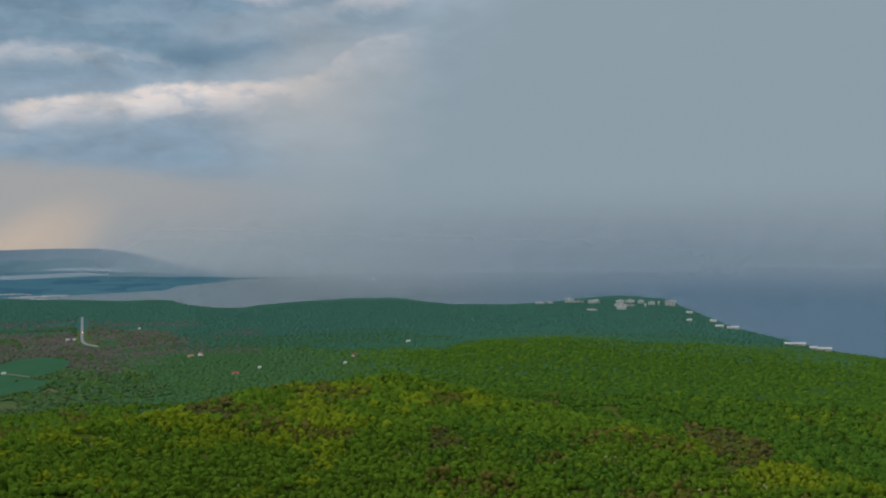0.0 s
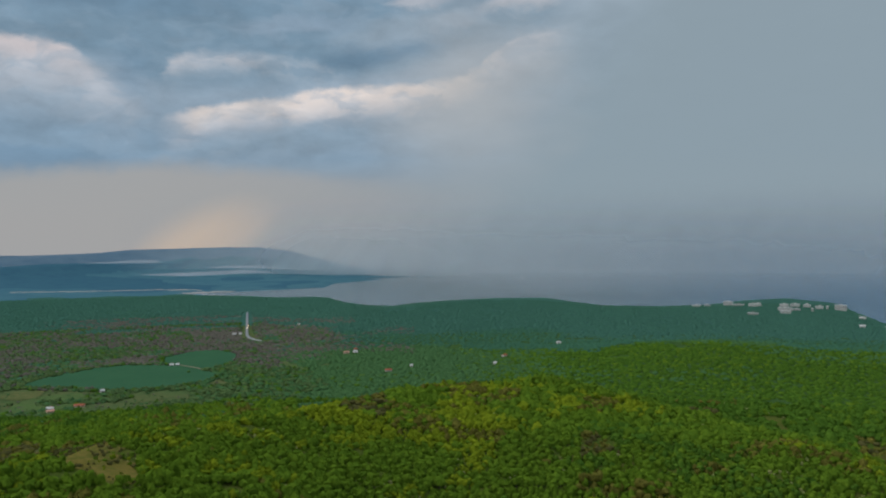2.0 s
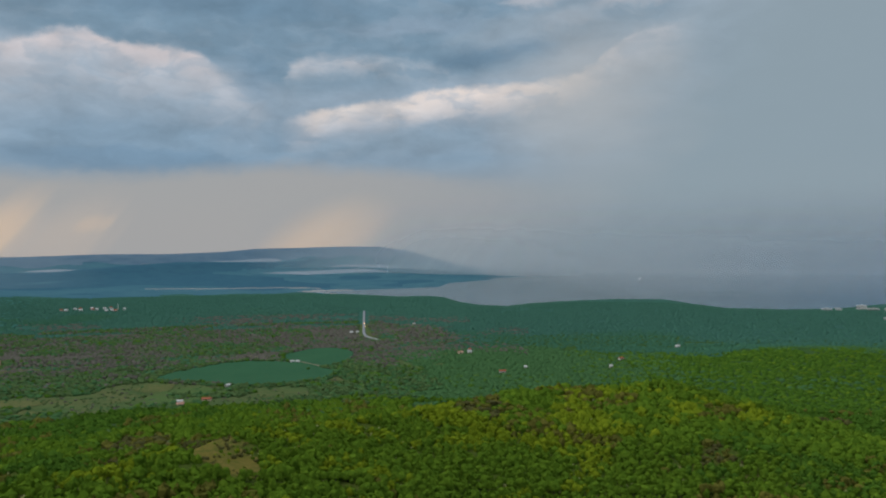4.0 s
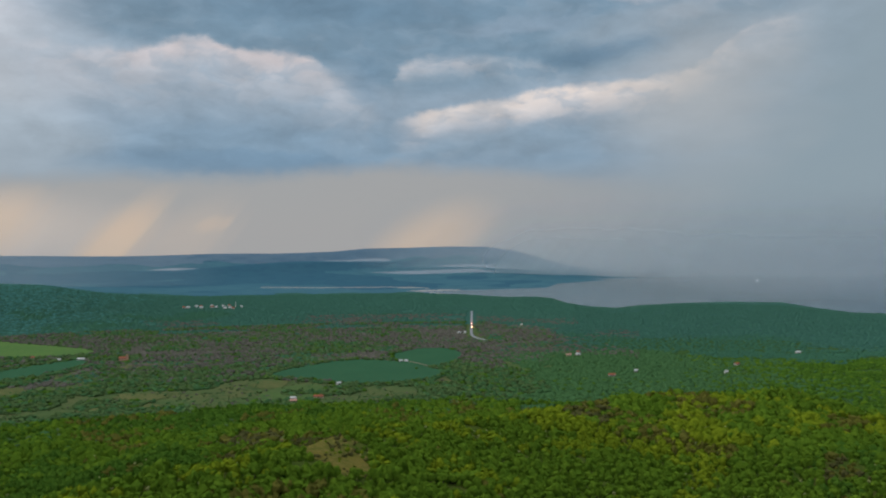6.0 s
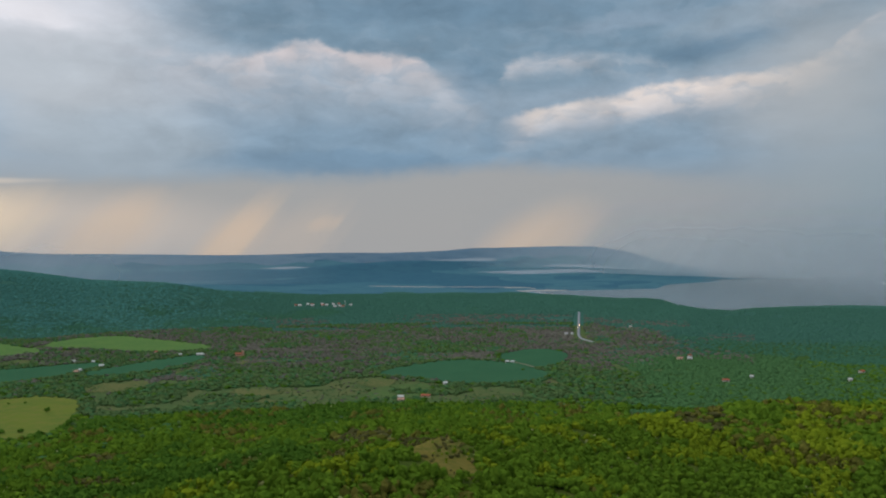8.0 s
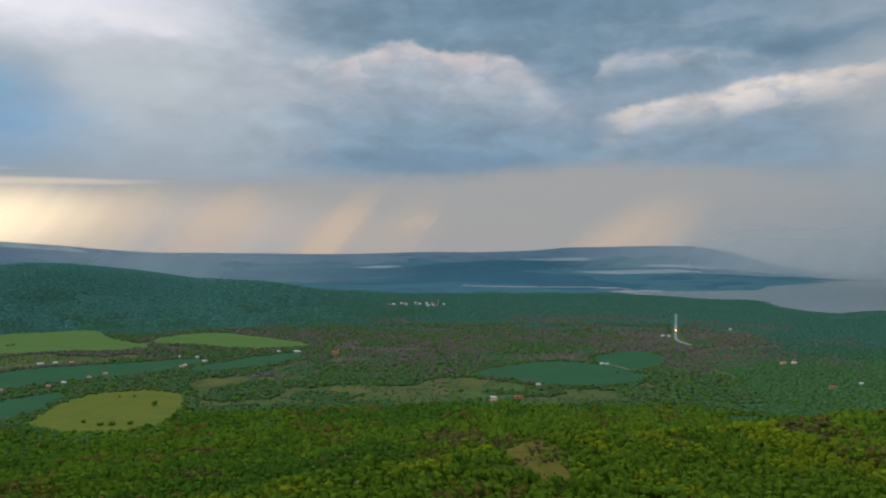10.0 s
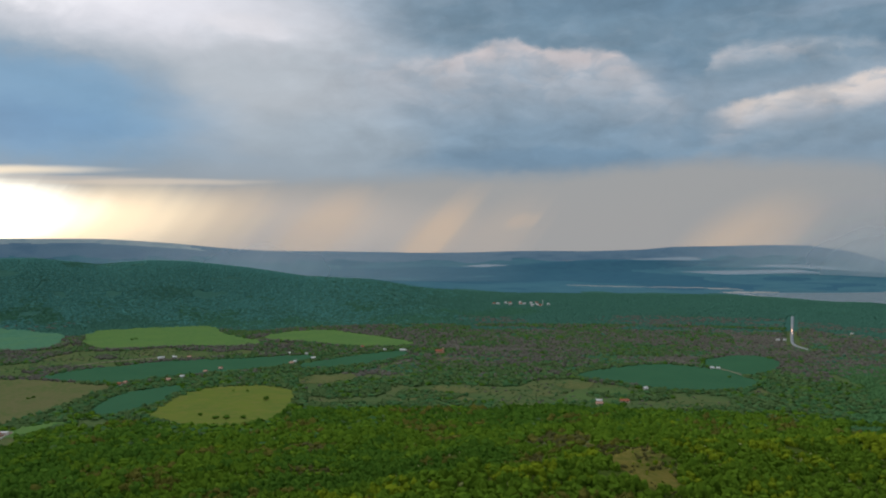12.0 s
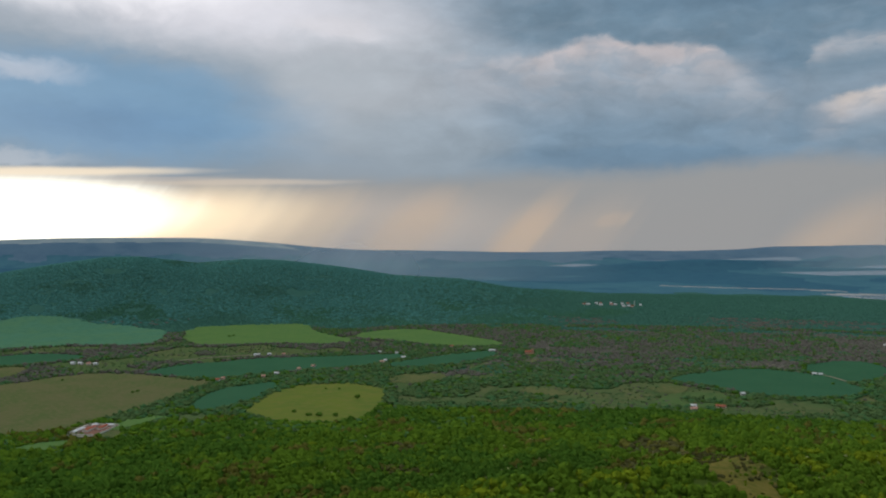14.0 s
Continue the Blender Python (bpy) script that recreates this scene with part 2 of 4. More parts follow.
# ---- materials ----
def material(name, colours, scale, rough=0.9, grain=None, relief=0.0, relief_scale=1.0, spec=0.0):
    """Two or three base colours mixed by noise of two sizes in metres, with relief."""
    m = bpy.data.materials.new(name)
    m.use_nodes = True
    t = m.node_tree
    shader = t.nodes["Principled BSDF"]
    place = t.nodes.new("ShaderNodeTexCoord").outputs["Object"]
    big = noise_node(t, place, 1.0 / scale, 3.0, 0.6).outputs["Fac"]
    colour = mix_colour(t, map_range(t, big, 0.35, 0.65), colours[0], colours[1])
    fine = noise_node(t, place, 1.0 / (grain or scale * 0.13), 3.0, 0.65).outputs["Fac"]
    if len(colours) > 2:
        colour = mix_colour(t, map_range(t, fine, 0.42, 0.68), colour, colours[2])
    t.links.new(colour, shader.inputs["Base Color"])
    shader.inputs["Roughness"].default_value = rough
    shader.inputs["Specular IOR Level"].default_value = spec
    if relief:
        bump = t.nodes.new("ShaderNodeBump")
        bump.inputs["Strength"].default_value, bump.inputs["Distance"].default_value = 1.0, relief
        t.links.new(noise_node(t, place, 1.0 / relief_scale, 3.0, 0.6).outputs["Fac"], bump.inputs["Height"])
        t.links.new(bump.outputs[0], shader.inputs["Normal"])
    return m


def foliage(name, light, deep, relief=0.5):
    """Leaves: two greens, mixed per clump and by fine noise, a little light passing through."""
    m = bpy.data.materials.new(name)
    m.use_nodes = True
    t = m.node_tree
    shader = t.nodes["Principled BSDF"]
    geo = t.nodes.new("ShaderNodeNewGeometry")
    place = t.nodes.new("ShaderNodeTexCoord").outputs["Object"]
    fine = noise_node(t, place, 0.9, 2.0, 0.7).outputs["Fac"]
    both = math_node(t, "ADD", math_node(t, "MULTIPLY", geo.outputs["Random Per Island"], 0.6), math_node(t, "MULTIPLY", fine, 0.7))
    t.links.new(mix_colour(t, map_range(t, both, 0.3, 1.0), deep, light), shader.inputs["Base Color"])
    shader.inputs["Roughness"].default_value, shader.inputs["Specular IOR Level"].default_value = 0.9, 0.0
    bump = t.nodes.new("ShaderNodeBump")
    bump.inputs["Strength"].default_value, bump.inputs["Distance"].default_value = 1.0, relief
    t.links.new(noise_node(t, place, 1.1, 3.0, 0.7).outputs["Fac"], bump.inputs["Height"])
    t.links.new(bump.outputs[0], shader.inputs["Normal"])
    return m


LEAF = [
    foliage("leaf_spring_yellow", (0.180, 0.235, 0.014), (0.125, 0.182, 0.012)),
    foliage("leaf_oak_green", (0.106, 0.184, 0.016), (0.072, 0.140, 0.013)),
    foliage("leaf_deep_green", (0.074, 0.150, 0.018), (0.048, 0.112, 0.014)),
    foliage("leaf_russet", (0.135, 0.130, 0.026), (0.092, 0.098, 0.019)),
    foliage("blossom", (0.36, 0.38, 0.15), (0.24, 0.27, 0.09)),
    foliage("leaf_coast_wood_hazed", (0.054, 0.146, 0.106), (0.046, 0.130, 0.094), 0.1),
    foliage("leaf_mountain_wood_hazed", (0.072, 0.206, 0.178), (0.063, 0.188, 0.160), 0.1),
    foliage("bare_twigs", (0.138, 0.128, 0.108), (0.104, 0.100, 0.082)),
    foliage("leaf_valley_wood", (0.066, 0.150, 0.056), (0.053, 0.126, 0.048), 0.15),
    foliage("dry_brush", (0.100, 0.098, 0.034), (0.072, 0.074, 0.026)),
    foliage("leaf_meadow_scrub", (0.090, 0.148, 0.052), (0.060, 0.108, 0.040)),
    foliage("leaf_middle_wood_hazed", (0.050, 0.140, 0.084), (0.044, 0.126, 0.076), 0.1),
]
YELLOW, OAK, DEEP, RUSSET, BLOSSOM, COAST, MOUNT, TWIG, VALLEY, DRY, SCRUB, MIDDLE = range(12)
BARK = material("bark", ((0.10, 0.08, 0.06), (0.06, 0.05, 0.04), (0.15, 0.13, 0.10)), 0.6, 0.95, relief=0.03, relief_scale=0.1)
HILL_FLOOR = material("hill_floor", ((0.060, 0.105, 0.014), (0.095, 0.105, 0.024), (0.050, 0.080, 0.016)), 40, relief=0.5, relief_scale=3)
PLAIN_FLOOR = material("plain_floor", ((0.080, 0.126, 0.046), (0.110, 0.124, 0.052), (0.062, 0.104, 0.040)), 75, grain=13, relief=0.6, relief_scale=6)
HAZED_WOOD_FLOOR = material("haze_tinted_wood_floor", ((0.044, 0.124, 0.096), (0.040, 0.112, 0.086), (0.048, 0.126, 0.098)), 150, relief=1.2, relief_scale=9)
HAZED_FLOOR = material("haze_tinted_far_floor", ((0.058, 0.150, 0.196), (0.070, 0.166, 0.204), (0.052, 0.136, 0.186)), 520, grain=90, relief=1.5, relief_scale=25)
HAZED_WOOD = material("haze_tinted_far_wood", ((0.044, 0.122, 0.174), (0.048, 0.128, 0.178), (0.042, 0.114, 0.166)), 300, grain=60, relief=1.5, relief_scale=25)
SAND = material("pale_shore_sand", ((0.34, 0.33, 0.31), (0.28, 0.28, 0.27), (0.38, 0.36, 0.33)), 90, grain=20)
HAZE_HILL = material("haze_tinted_farthest_hills", ((0.096, 0.164, 0.226), (0.112, 0.178, 0.236), (0.084, 0.150, 0.214)), 600, grain=120)
HAZED_SUNLIT_PLAIN = material("haze_tinted_sunlit_plain", ((0.22, 0.28, 0.30), (0.27, 0.32, 0.33), (0.18, 0.25, 0.28)), 500, grain=90)
VALLEY_FLOOR = material("valley_floor", ((0.044, 0.098, 0.028), (0.052, 0.102, 0.032), (0.040, 0.088, 0.026)), 60, relief=0.8, relief_scale=6)
DIRT = material("dirt_track", ((0.21, 0.19, 0.13), (0.17, 0.16, 0.11), (0.25, 0.22, 0.16)), 8, grain=1.0)

# ---- lie of the land ----
WATER = bpy.data.materials.new("sea_water")
WATER.use_nodes = True
_t = WATER.node_tree
_s = _t.nodes["Principled BSDF"]
_p = _t.nodes.new("ShaderNodeTexCoord").outputs["Object"]
_x = _t.nodes.new("ShaderNodeSeparateXYZ")
_t.links.new(_p, _x.inputs[0])
_way = math_node(_t, "ADD", _x.outputs[0], math_node(_t, "MULTIPLY", noise_node(_t, _p, 0.002, 3.0).outputs["Fac"], 500.0))
# silty bay water, clear deep water past the cape
_t.links.new(mix_colour(_t, map_range(_t, _way, -200.0, 1300.0), (0.080, 0.126, 0.142), (0.008, 0.085, 0.160)), _s.inputs["Base Color"])
_s.inputs["Roughness"].default_value, _s.inputs["IOR"].default_value = 0.24, 1.33
_s.inputs["Specular IOR Level"].default_value = 0.38
_b = _t.nodes.new("ShaderNodeBump")
_b.inputs["Strength"].default_value, _b.inputs["Distance"].default_value = 0.05, 0.3
_t.links.new(noise_node(_t, _p, 0.03, 2.0, 0.5, 0.0, (1.0, 0.45, 1)).outputs["Fac"], _b.inputs["Height"])
_t.links.new(_b.outputs[0], _s.inputs["Normal"])


def lattice(ix, iy, seed):
    """A fixed pseudo-random value from 0 to 1 for each lattice point."""
    n = (ix.astype(np.int64) * 374761393 + iy.astype(np.int64) * 668265263 + seed * 974711) & 0xFFFFFFFF
    n = ((n ^ (n >> 13)) * 1274126177) & 0xFFFFFFFF
    return ((n ^ (n >> 16)) & 0xFFFF) / 65535.0


def rough(x, y, size, seed=0):
    """Smooth noise from 0 to 1 with features of that size."""
    u, v = np.asarray(x, float) / size, np.asarray(y, float) / size
    iu, iv = np.floor(u), np.floor(v)
    fu, fv = u - iu, v - iv
    fu, fv = fu * fu * (3 - 2 * fu), fv * fv * (3 - 2 * fv)
    a, b = lattice(iu, iv, seed), lattice(iu + 1, iv, seed)
    c, d = lattice(iu, iv + 1, seed), lattice(iu + 1, iv + 1, seed)
    return (a * (1 - fu) + b * fu) * (1 - fv) + (c * (1 - fu) + d * fu) * fv


def inside(x, y, outline):
    """Which points lie inside an outline, and how far each is from its edge."""
    x, y = np.asarray(x, float), np.asarray(y, float)
    within, gap = np.zeros(x.shape, bool), np.full(x.shape, 1e9)
    for (x0, y0), (x1, y1) in zip(outline, outline[1:] + outline[:1]):
        cross = (y0 > y) != (y1 > y)
        within ^= cross & (x < (x1 - x0) * (y - y0) / ((y1 - y0) or 1e-9) + x0)
        dx, dy = x1 - x0, y1 - y0
        s = np.clip(((x - x0) * dx + (y - y0) * dy) / (dx * dx + dy * dy + 1e-9), 0, 1)
        gap = np.minimum(gap, np.hypot(x - x0 - s * dx, y - y0 - s * dy))
    return within, gap


BAY = [(-1400, 2785), (-1205, 2690), (-1060, 2635), (-975, 2610), (-890, 2650), (-815, 2600), (-740, 2465), (-640, 2350), (-555, 2330), (-510, 2450),
       (-430, 2545), (-300, 2645), (-150, 2670), (-40, 2480), (25, 2385), (180, 2370), (300, 2420), (420, 2590), (565, 2690), (655, 2510), (630, 2225),
       (600, 1760), (625, 1530), (650, 1370), (720, 1240), (900, 800), (1300, 0), (2500, -1500), (5400, -1500), (5400, 5400), (-1500, 5400),
       (-1260, 4640), (-1150, 4420), (-1120, 4180), (-985, 4000), (-830, 3945), (-1030, 3770), (-930, 3735), (-965, 3605), (-1050, 3380), (-1010, 3130),
       (-1120, 3015), (-1290, 2880)]
LAKES = [
    [(-2080, 3655), (-1850, 3660), (-1635, 3840), (-1500, 3930), (-1680, 3965), (-1795, 3880), (-1985, 3745)],
    [(-1900, 3980), (-1570, 4050), (-1400, 4165), (-1660, 4145), (-1830, 4070)],
    [(-2845, 3730), (-2575, 3825), (-2190, 4065), (-2255, 4135), (-2630, 3915)],
    [(-3120, 3225), (-2985, 3300), (-2900, 3450), (-3065, 3375)],
]
# near hill by azimuth: how far off its crest lies, the crest's height, the height at its foot, how gently it falls beyond
CREST_AT = ([-60, -26, -20, -12, -5, 3, 10, 14, 18, 25, 30, 34, 40, 59, 110], [600, 620, 700, 780, 850, 915, 915, 860, 780, 690, 650, 600, 510, 520, 520])
CREST = ([-60, -26, -20, -12, -5, -1.4, 3, 10, 14, 18, 25, 30, 34, 40, 45, 52, 59, 66, 75, 110], [28, 28, 23, 28, 30, 33, 45, 44, 45, 49, 58, 63, 68, 76, 68, 58, 50, 46, 40, 30])
FOOT = ([-60, -26, -12, 0, 3, 11, 18, 25, 30, 34, 40, 45, 52, 59, 110], [14, 12, 0, -6, -4, 9, 33, 46, 55, 62, 75, 70, 62, 54, 40])
FALL = ([-60, 5, 20, 30, 38, 45, 110], [110, 120, 160, 200, 300, 220, 230])
RIDGE = ([-60, -40, -27, -19, -8, -3, 2, 6, 10], [4, 4, 6, 12, 22, 16, 8, 2, 0])
MOUNTAIN = ([32, 36, 40, 43, 46.7, 50, 54.3, 58, 61.7, 64, 67, 70.6, 72.5, 75.5, 78.5, 84, 92, 110], [0, 1, 3, 8, 26, 55, 70, 103, 127, 132, 122, 146, 146, 127, 103, 75, 40, 0])


def smooth(v, a, b):
    s = np.clip((v - a) / (b - a), 0, 1)
    return s * s * (3 - 2 * s)


def far_rise(x, y):
    """How far the land and its lagoons lie above the bay, far inland."""
    r, az = np.hypot(x, y), np.degrees(np.arctan2(-x, y))
    s = np.clip((r - 3600) / 1250, 0, 1.3)
    return np.interp(az, [14.5, 16.5, 17.8, 18.8, 20, 22, 24, 27, 30, 32, 36, 45, 56, 62], [0, 12, 32, 54, 78, 100, 103, 99, 98, 86, 80, 82, 88, 103]) * s * s


def terrain(x, y):
    """The ground's height at each place, in metres over the bay."""
    x, y = np.asarray(x, float), np.asarray(y, float)
    r, az = np.hypot(x, y), np.degrees(np.arctan2(-x, y))
    z = 6.5 + 2.5 * (rough(x, y, 260, 3) - 0.5) + 6 * (rough(x, y, 900, 5) - 0.5) * smooth(r, 1100, 2000)
    far, crest, foot = np.interp(az, *CREST_AT), np.interp(az, *CREST), np.interp(az, *FOOT)
    foot = 40 + (foot - 40) * smooth(r, 40, 400)
    far, crest = far + 70 * (rough(x, y, 210, 6) - 0.5), crest + 7 * (rough(x, y, 170, 1) - 0.5)
    gullies = (7 * (rough(x, y, 75, 2) - 0.5) + 4.5 * (rough(x, y, 34, 4) - 0.5)) * smooth(r, 250, 420)
    hill = np.where(r < far, foot + (crest - foot) * smooth(r, 430, far), (crest + 6) * np.exp((np.minimum(far, r) - r) / np.interp(az, *FALL)) - 6) + gullies
    z = np.maximum(z, hill)
    ridge = np.interp(az, *RIDGE) * np.exp(-((r - 1300) / 170) ** 2) * smooth(-az, -10, -2)
    z = z + ridge + np.interp(az, *RIDGE) * 0.4 * smooth(r, 900, 1200) * smooth(-r, -1800, -1400)
    spurs = 1 + 0.16 * (rough(x, y, 330, 8) - 0.5) * smooth(-r, -2750, -2450)
    mount = np.interp(az, *MOUNTAIN) * np.where(r < 2750, smooth(r, 2000, 2750), smooth(-r, -4000, -2750)) * spurs
    z = z + mount
    west = 70 * smooth(az, 56, 68) * smooth(r, 4400, 4900)
    inland = smooth(az, 12, 22)
    z = z + far_rise(x, y) + west + 14 * rough(x, y, 700, 21) * smooth(r, 4350, 4800) * inland
    low = 40 * (np.exp(-(((x + 2500) * 0.6 + (y - 3560) * 0.8) / 700) ** 2 - (((x + 2500) * 0.8 - (y - 3560) * 0.6) / 160) ** 2))
    z = z + low
    for outline in [BAY] + LAKES:
        wet, gap = inside(x, y, outline)
        shore = gap + 30 * (rough(x, y, 60, 11) - 0.5) * smooth(gap, 0, 60)
        dry = far_rise(x, y) + 0.6 + 0.05 * shore
        z = np.where(wet, far_rise(x, y) - np.minimum(9, 0.5 + 0.2 * gap), np.where(gap < 260, np.minimum(z, np.maximum(dry, z * smooth(gap, 0, 260) + dry * (1 - smooth(gap, 0, 260)))), z))
    return z


def ground_z(x, y):
    return float(terrain(np.array([x]), np.array([y]))[0])


def mesh_from(name, verts, faces, mats, indices=None, is_smooth=True):
    """One mesh from arrays of corners and of triangles or quads."""
    me = bpy.data.meshes.new(name)
    faces = np.asarray(faces, np.int32)
    n, k = faces.shape
    me.vertices.add(len(verts))
    me.vertices.foreach_set("co", np.asarray(verts, np.float32).ravel())
    me.loops.add(n * k)
    me.loops.foreach_set("vertex_index", faces.ravel())
    me.polygons.add(n)
    me.polygons.foreach_set("loop_start", np.arange(0, n * k, k, dtype=np.int32))
    for m in mats:
        me.materials.append(m)
    if indices is not None:
        me.polygons.foreach_set("material_index", np.asarray(indices, np.int32))
    me.polygons.foreach_set("use_smooth", np.full(n, is_smooth))
    me.update(calc_edges=True)
    me.validate()
    return me


def polar_sheet(azimuths, radii):
    """Corners and quads of a closed ring of ground, with the azimuths in degrees."""
    a, r = np.radians(azimuths)[None, :], np.asarray(radii)[:, None]
    x, y = -np.sin(a) * r, np.cos(a) * r
    nr, na = x.shape
    i, j = np.meshgrid(np.arange(nr - 1), np.arange(na), indexing="ij")
    k = (j + 1) % na
    quads = np.stack([i * na + j, (i + 1) * na + j, (i + 1) * na + k, i * na + k], -1).reshape(-1, 4)
    return x.ravel(), y.ravel(), quads


sheet_az = np.concatenate([np.arange(-36, 90, 0.3), np.arange(90, 324, 3.0)])
sheet_r = np.concatenate([[1, 60, 150, 220], np.arange(280, 1100, 9), np.arange(1100, 2600, 13), np.arange(2600, 4960, 18)])
gx, gy, quads = polar_sheet(sheet_az, sheet_r)
gz = terrain(gx, gy)
mid_x, mid_y = gx[quads].mean(1), gy[quads].mean(1)
mid_r, mid_az = np.hypot(mid_x, mid_y), np.degrees(np.arctan2(-mid_x, mid_y))
edge = 160 * (rough(mid_x, mid_y, 90, 31) - 0.5)
kind = np.where(mid_r < 960 + edge * 0.3, 0, 1)
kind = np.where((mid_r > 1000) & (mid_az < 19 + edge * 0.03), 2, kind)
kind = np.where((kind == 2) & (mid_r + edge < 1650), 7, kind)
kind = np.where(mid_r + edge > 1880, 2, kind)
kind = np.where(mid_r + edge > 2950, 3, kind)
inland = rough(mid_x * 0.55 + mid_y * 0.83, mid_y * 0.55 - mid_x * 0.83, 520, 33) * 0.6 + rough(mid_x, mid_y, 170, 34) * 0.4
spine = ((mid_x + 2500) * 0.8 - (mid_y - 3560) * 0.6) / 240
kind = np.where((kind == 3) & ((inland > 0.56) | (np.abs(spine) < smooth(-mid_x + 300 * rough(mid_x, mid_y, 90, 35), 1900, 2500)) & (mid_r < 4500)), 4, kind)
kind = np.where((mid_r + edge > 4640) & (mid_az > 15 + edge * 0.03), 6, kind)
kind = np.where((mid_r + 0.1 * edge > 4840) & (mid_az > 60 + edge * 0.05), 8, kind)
_, brink = inside(mid_x, mid_y, BAY)
kind = np.where((mid_r > 2300) & (mid_x < -600) & (mid_x > -2000) & (brink < 26) & (mid_y < 2900), 5, kind)
beach, _ = inside(mid_x, mid_y, [(-2030, 2690), (-1800, 2740), (-1455, 2865), (-1390, 2880), (-1460, 2900), (-1800, 2775), (-2040, 2720)])
kind = np.where(beach, 5, kind)
ground = new("ground", mesh_from("ground", np.stack([gx, gy, gz], 1), quads, [HILL_FLOOR, PLAIN_FLOOR, HAZED_WOOD_FLOOR, HAZED_FLOOR, HAZED_WOOD, SAND, HAZE_HILL, VALLEY_FLOOR, HAZED_SUNLIT_PLAIN], kind))
tagged(ground, "wooded hill sloping to a green plain by the sea", "ground", kind="structure")

LAGOON = WATER.copy()
LAGOON.name = "sky_pale_lagoon_water"
_n = LAGOON.node_tree.nodes["Principled BSDF"]
LAGOON.node_tree.links.remove(_n.inputs["Base Color"].links[0])
_n.inputs["Base Color"].default_value = (0.20, 0.25, 0.29, 1)
wx, wy, wq = polar_sheet(np.arange(0, 360, 1.5), np.arange(1150, 4970, 40))
water = new("water", mesh_from("water", np.stack([wx, wy, far_rise(wx, wy)], 1), wq, [WATER, LAGOON], np.hypot(wx, wy)[wq].mean(1) * (wx[wq].mean(1) < -1330) > 3000))
tagged(water, "grey blue sea bay and lagoons under rain", "water", kind="structure")

# ---- rain falling over the bay and beyond the mountain ----
def falling_rain(stops, top):
    """Rain seen through: how thick it is by azimuth in degrees, thinning out to its top."""
    m = bpy.data.materials.new("falling_rain")
    m.use_nodes = True
    t = m.node_tree
    t.nodes.clear()
    xyz = t.nodes.new("ShaderNodeSeparateXYZ")
    t.links.new(t.nodes.new("ShaderNodeTexCoord").outputs["Object"], xyz.inputs[0])
    az = math_node(t, "MULTIPLY", math_node(t, "ARCTAN2", math_node(t, "MULTIPLY", xyz.outputs[0], -1.0), xyz.outputs[1]), DEG)
    streak = t.nodes.new("ShaderNodeTexNoise")
    streak.noise_dimensions = "1D"
    streak.inputs["Scale"].default_value, streak.inputs["Detail"].default_value = 0.5, 4.0
    t.links.new(math_node(t, "ADD", az, math_node(t, "MULTIPLY", xyz.outputs[2], 0.012)), streak.inputs["W"])
    thick = t.nodes.new("ShaderNodeValToRGB")
    while len(thick.color_ramp.elements) < len(stops):
        thick.color_ramp.elements.new(0.5)
    for e, (at, v) in zip(thick.color_ramp.elements, stops):
        e.position, e.color = (at + 40) / 120, (v, v, v, 1)
    t.links.new(map_range(t, az, -40, 80, 0, 1, "LINEAR"), thick.inputs[0])
    veil = math_node(t, "MULTIPLY", thick.outputs[0], map_range(t, xyz.outputs[2], top, 0.1 * top))
    veil = math_node(t, "MULTIPLY", veil, map_range(t, streak.outputs["Fac"], 0.3, 0.7, 0.92, 1.05, "LINEAR"), clamp=True)
    drops, glow = t.nodes.new("ShaderNodeBsdfDiffuse"), t.nodes.new("ShaderNodeBsdfTranslucent")
    drops.inputs["Color"].default_value = glow.inputs["Color"].default_value = (0.62, 0.70, 0.75, 1)
    lit, seen = t.nodes.new("ShaderNodeMixShader"), t.nodes.new("ShaderNodeMixShader")
    t.links.new(drops.outputs[0], lit.inputs[1])
    t.links.new(glow.outputs[0], lit.inputs[2])
    t.links.new(veil, seen.inputs[0])
    t.links.new(t.nodes.new("ShaderNodeBsdfTransparent").outputs[0], seen.inputs[1])
    t.links.new(lit.outputs[0], seen.inputs[2])
    t.links.new(seen.outputs[0], t.nodes.new("ShaderNodeOutputMaterial").inputs["Surface"])
    return m


def rain_curtain(r, az0, az1, top, stops):
    """A sheet of rain that far off, from one azimuth to another, hanging down to the ground."""
    az, z = np.meshgrid(np.radians(np.arange(az0, az1 + 0.5, 1.0)), np.linspace(-20, top, 8), indexing="ij")
    i, j = np.meshgrid(np.arange(az.shape[0] - 1), np.arange(7), indexing="ij")
    q = np.stack([i * 8 + j, (i + 1) * 8 + j, (i + 1) * 8 + j + 1, i * 8 + j + 1], -1).reshape(-1, 4)
    me = mesh_from("rain_curtain", np.stack([-np.sin(az) * r, np.cos(az) * r, z], -1).reshape(-1, 3), q, [falling_rain(stops, top)])
    tagged(new("rain_curtain", me), "grey curtain of rain falling on land and sea", "rain", "rain curtains", "stuff")


for r, edge, a in ((2830, 9, 0.18), (3080, 11, 0.22), (3360, 12, 0.26), (3640, 13, 0.28), (3900, 14, 0.28)):
    rain_curtain(r, -36, edge + 3, 330, ((-36, 0.3 * a), (-16, 0.6 * a), (0, a), (edge - 5, a), (edge + 2.5, 0.0)))
rain_curtain(4100, -36, 32, 420, ((-36, 0.15), (-14, 0.26), (8, 0.32), (14, 0.46), (18.5, 0.50), (22.5, 0.26), (31, 0.0)))
rain_curtain(4340, -36, 32, 480, ((-36, 0.2), (-14, 0.36), (8, 0.46), (15, 0.54), (19, 0.52), (23, 0.28), (31, 0.0)))
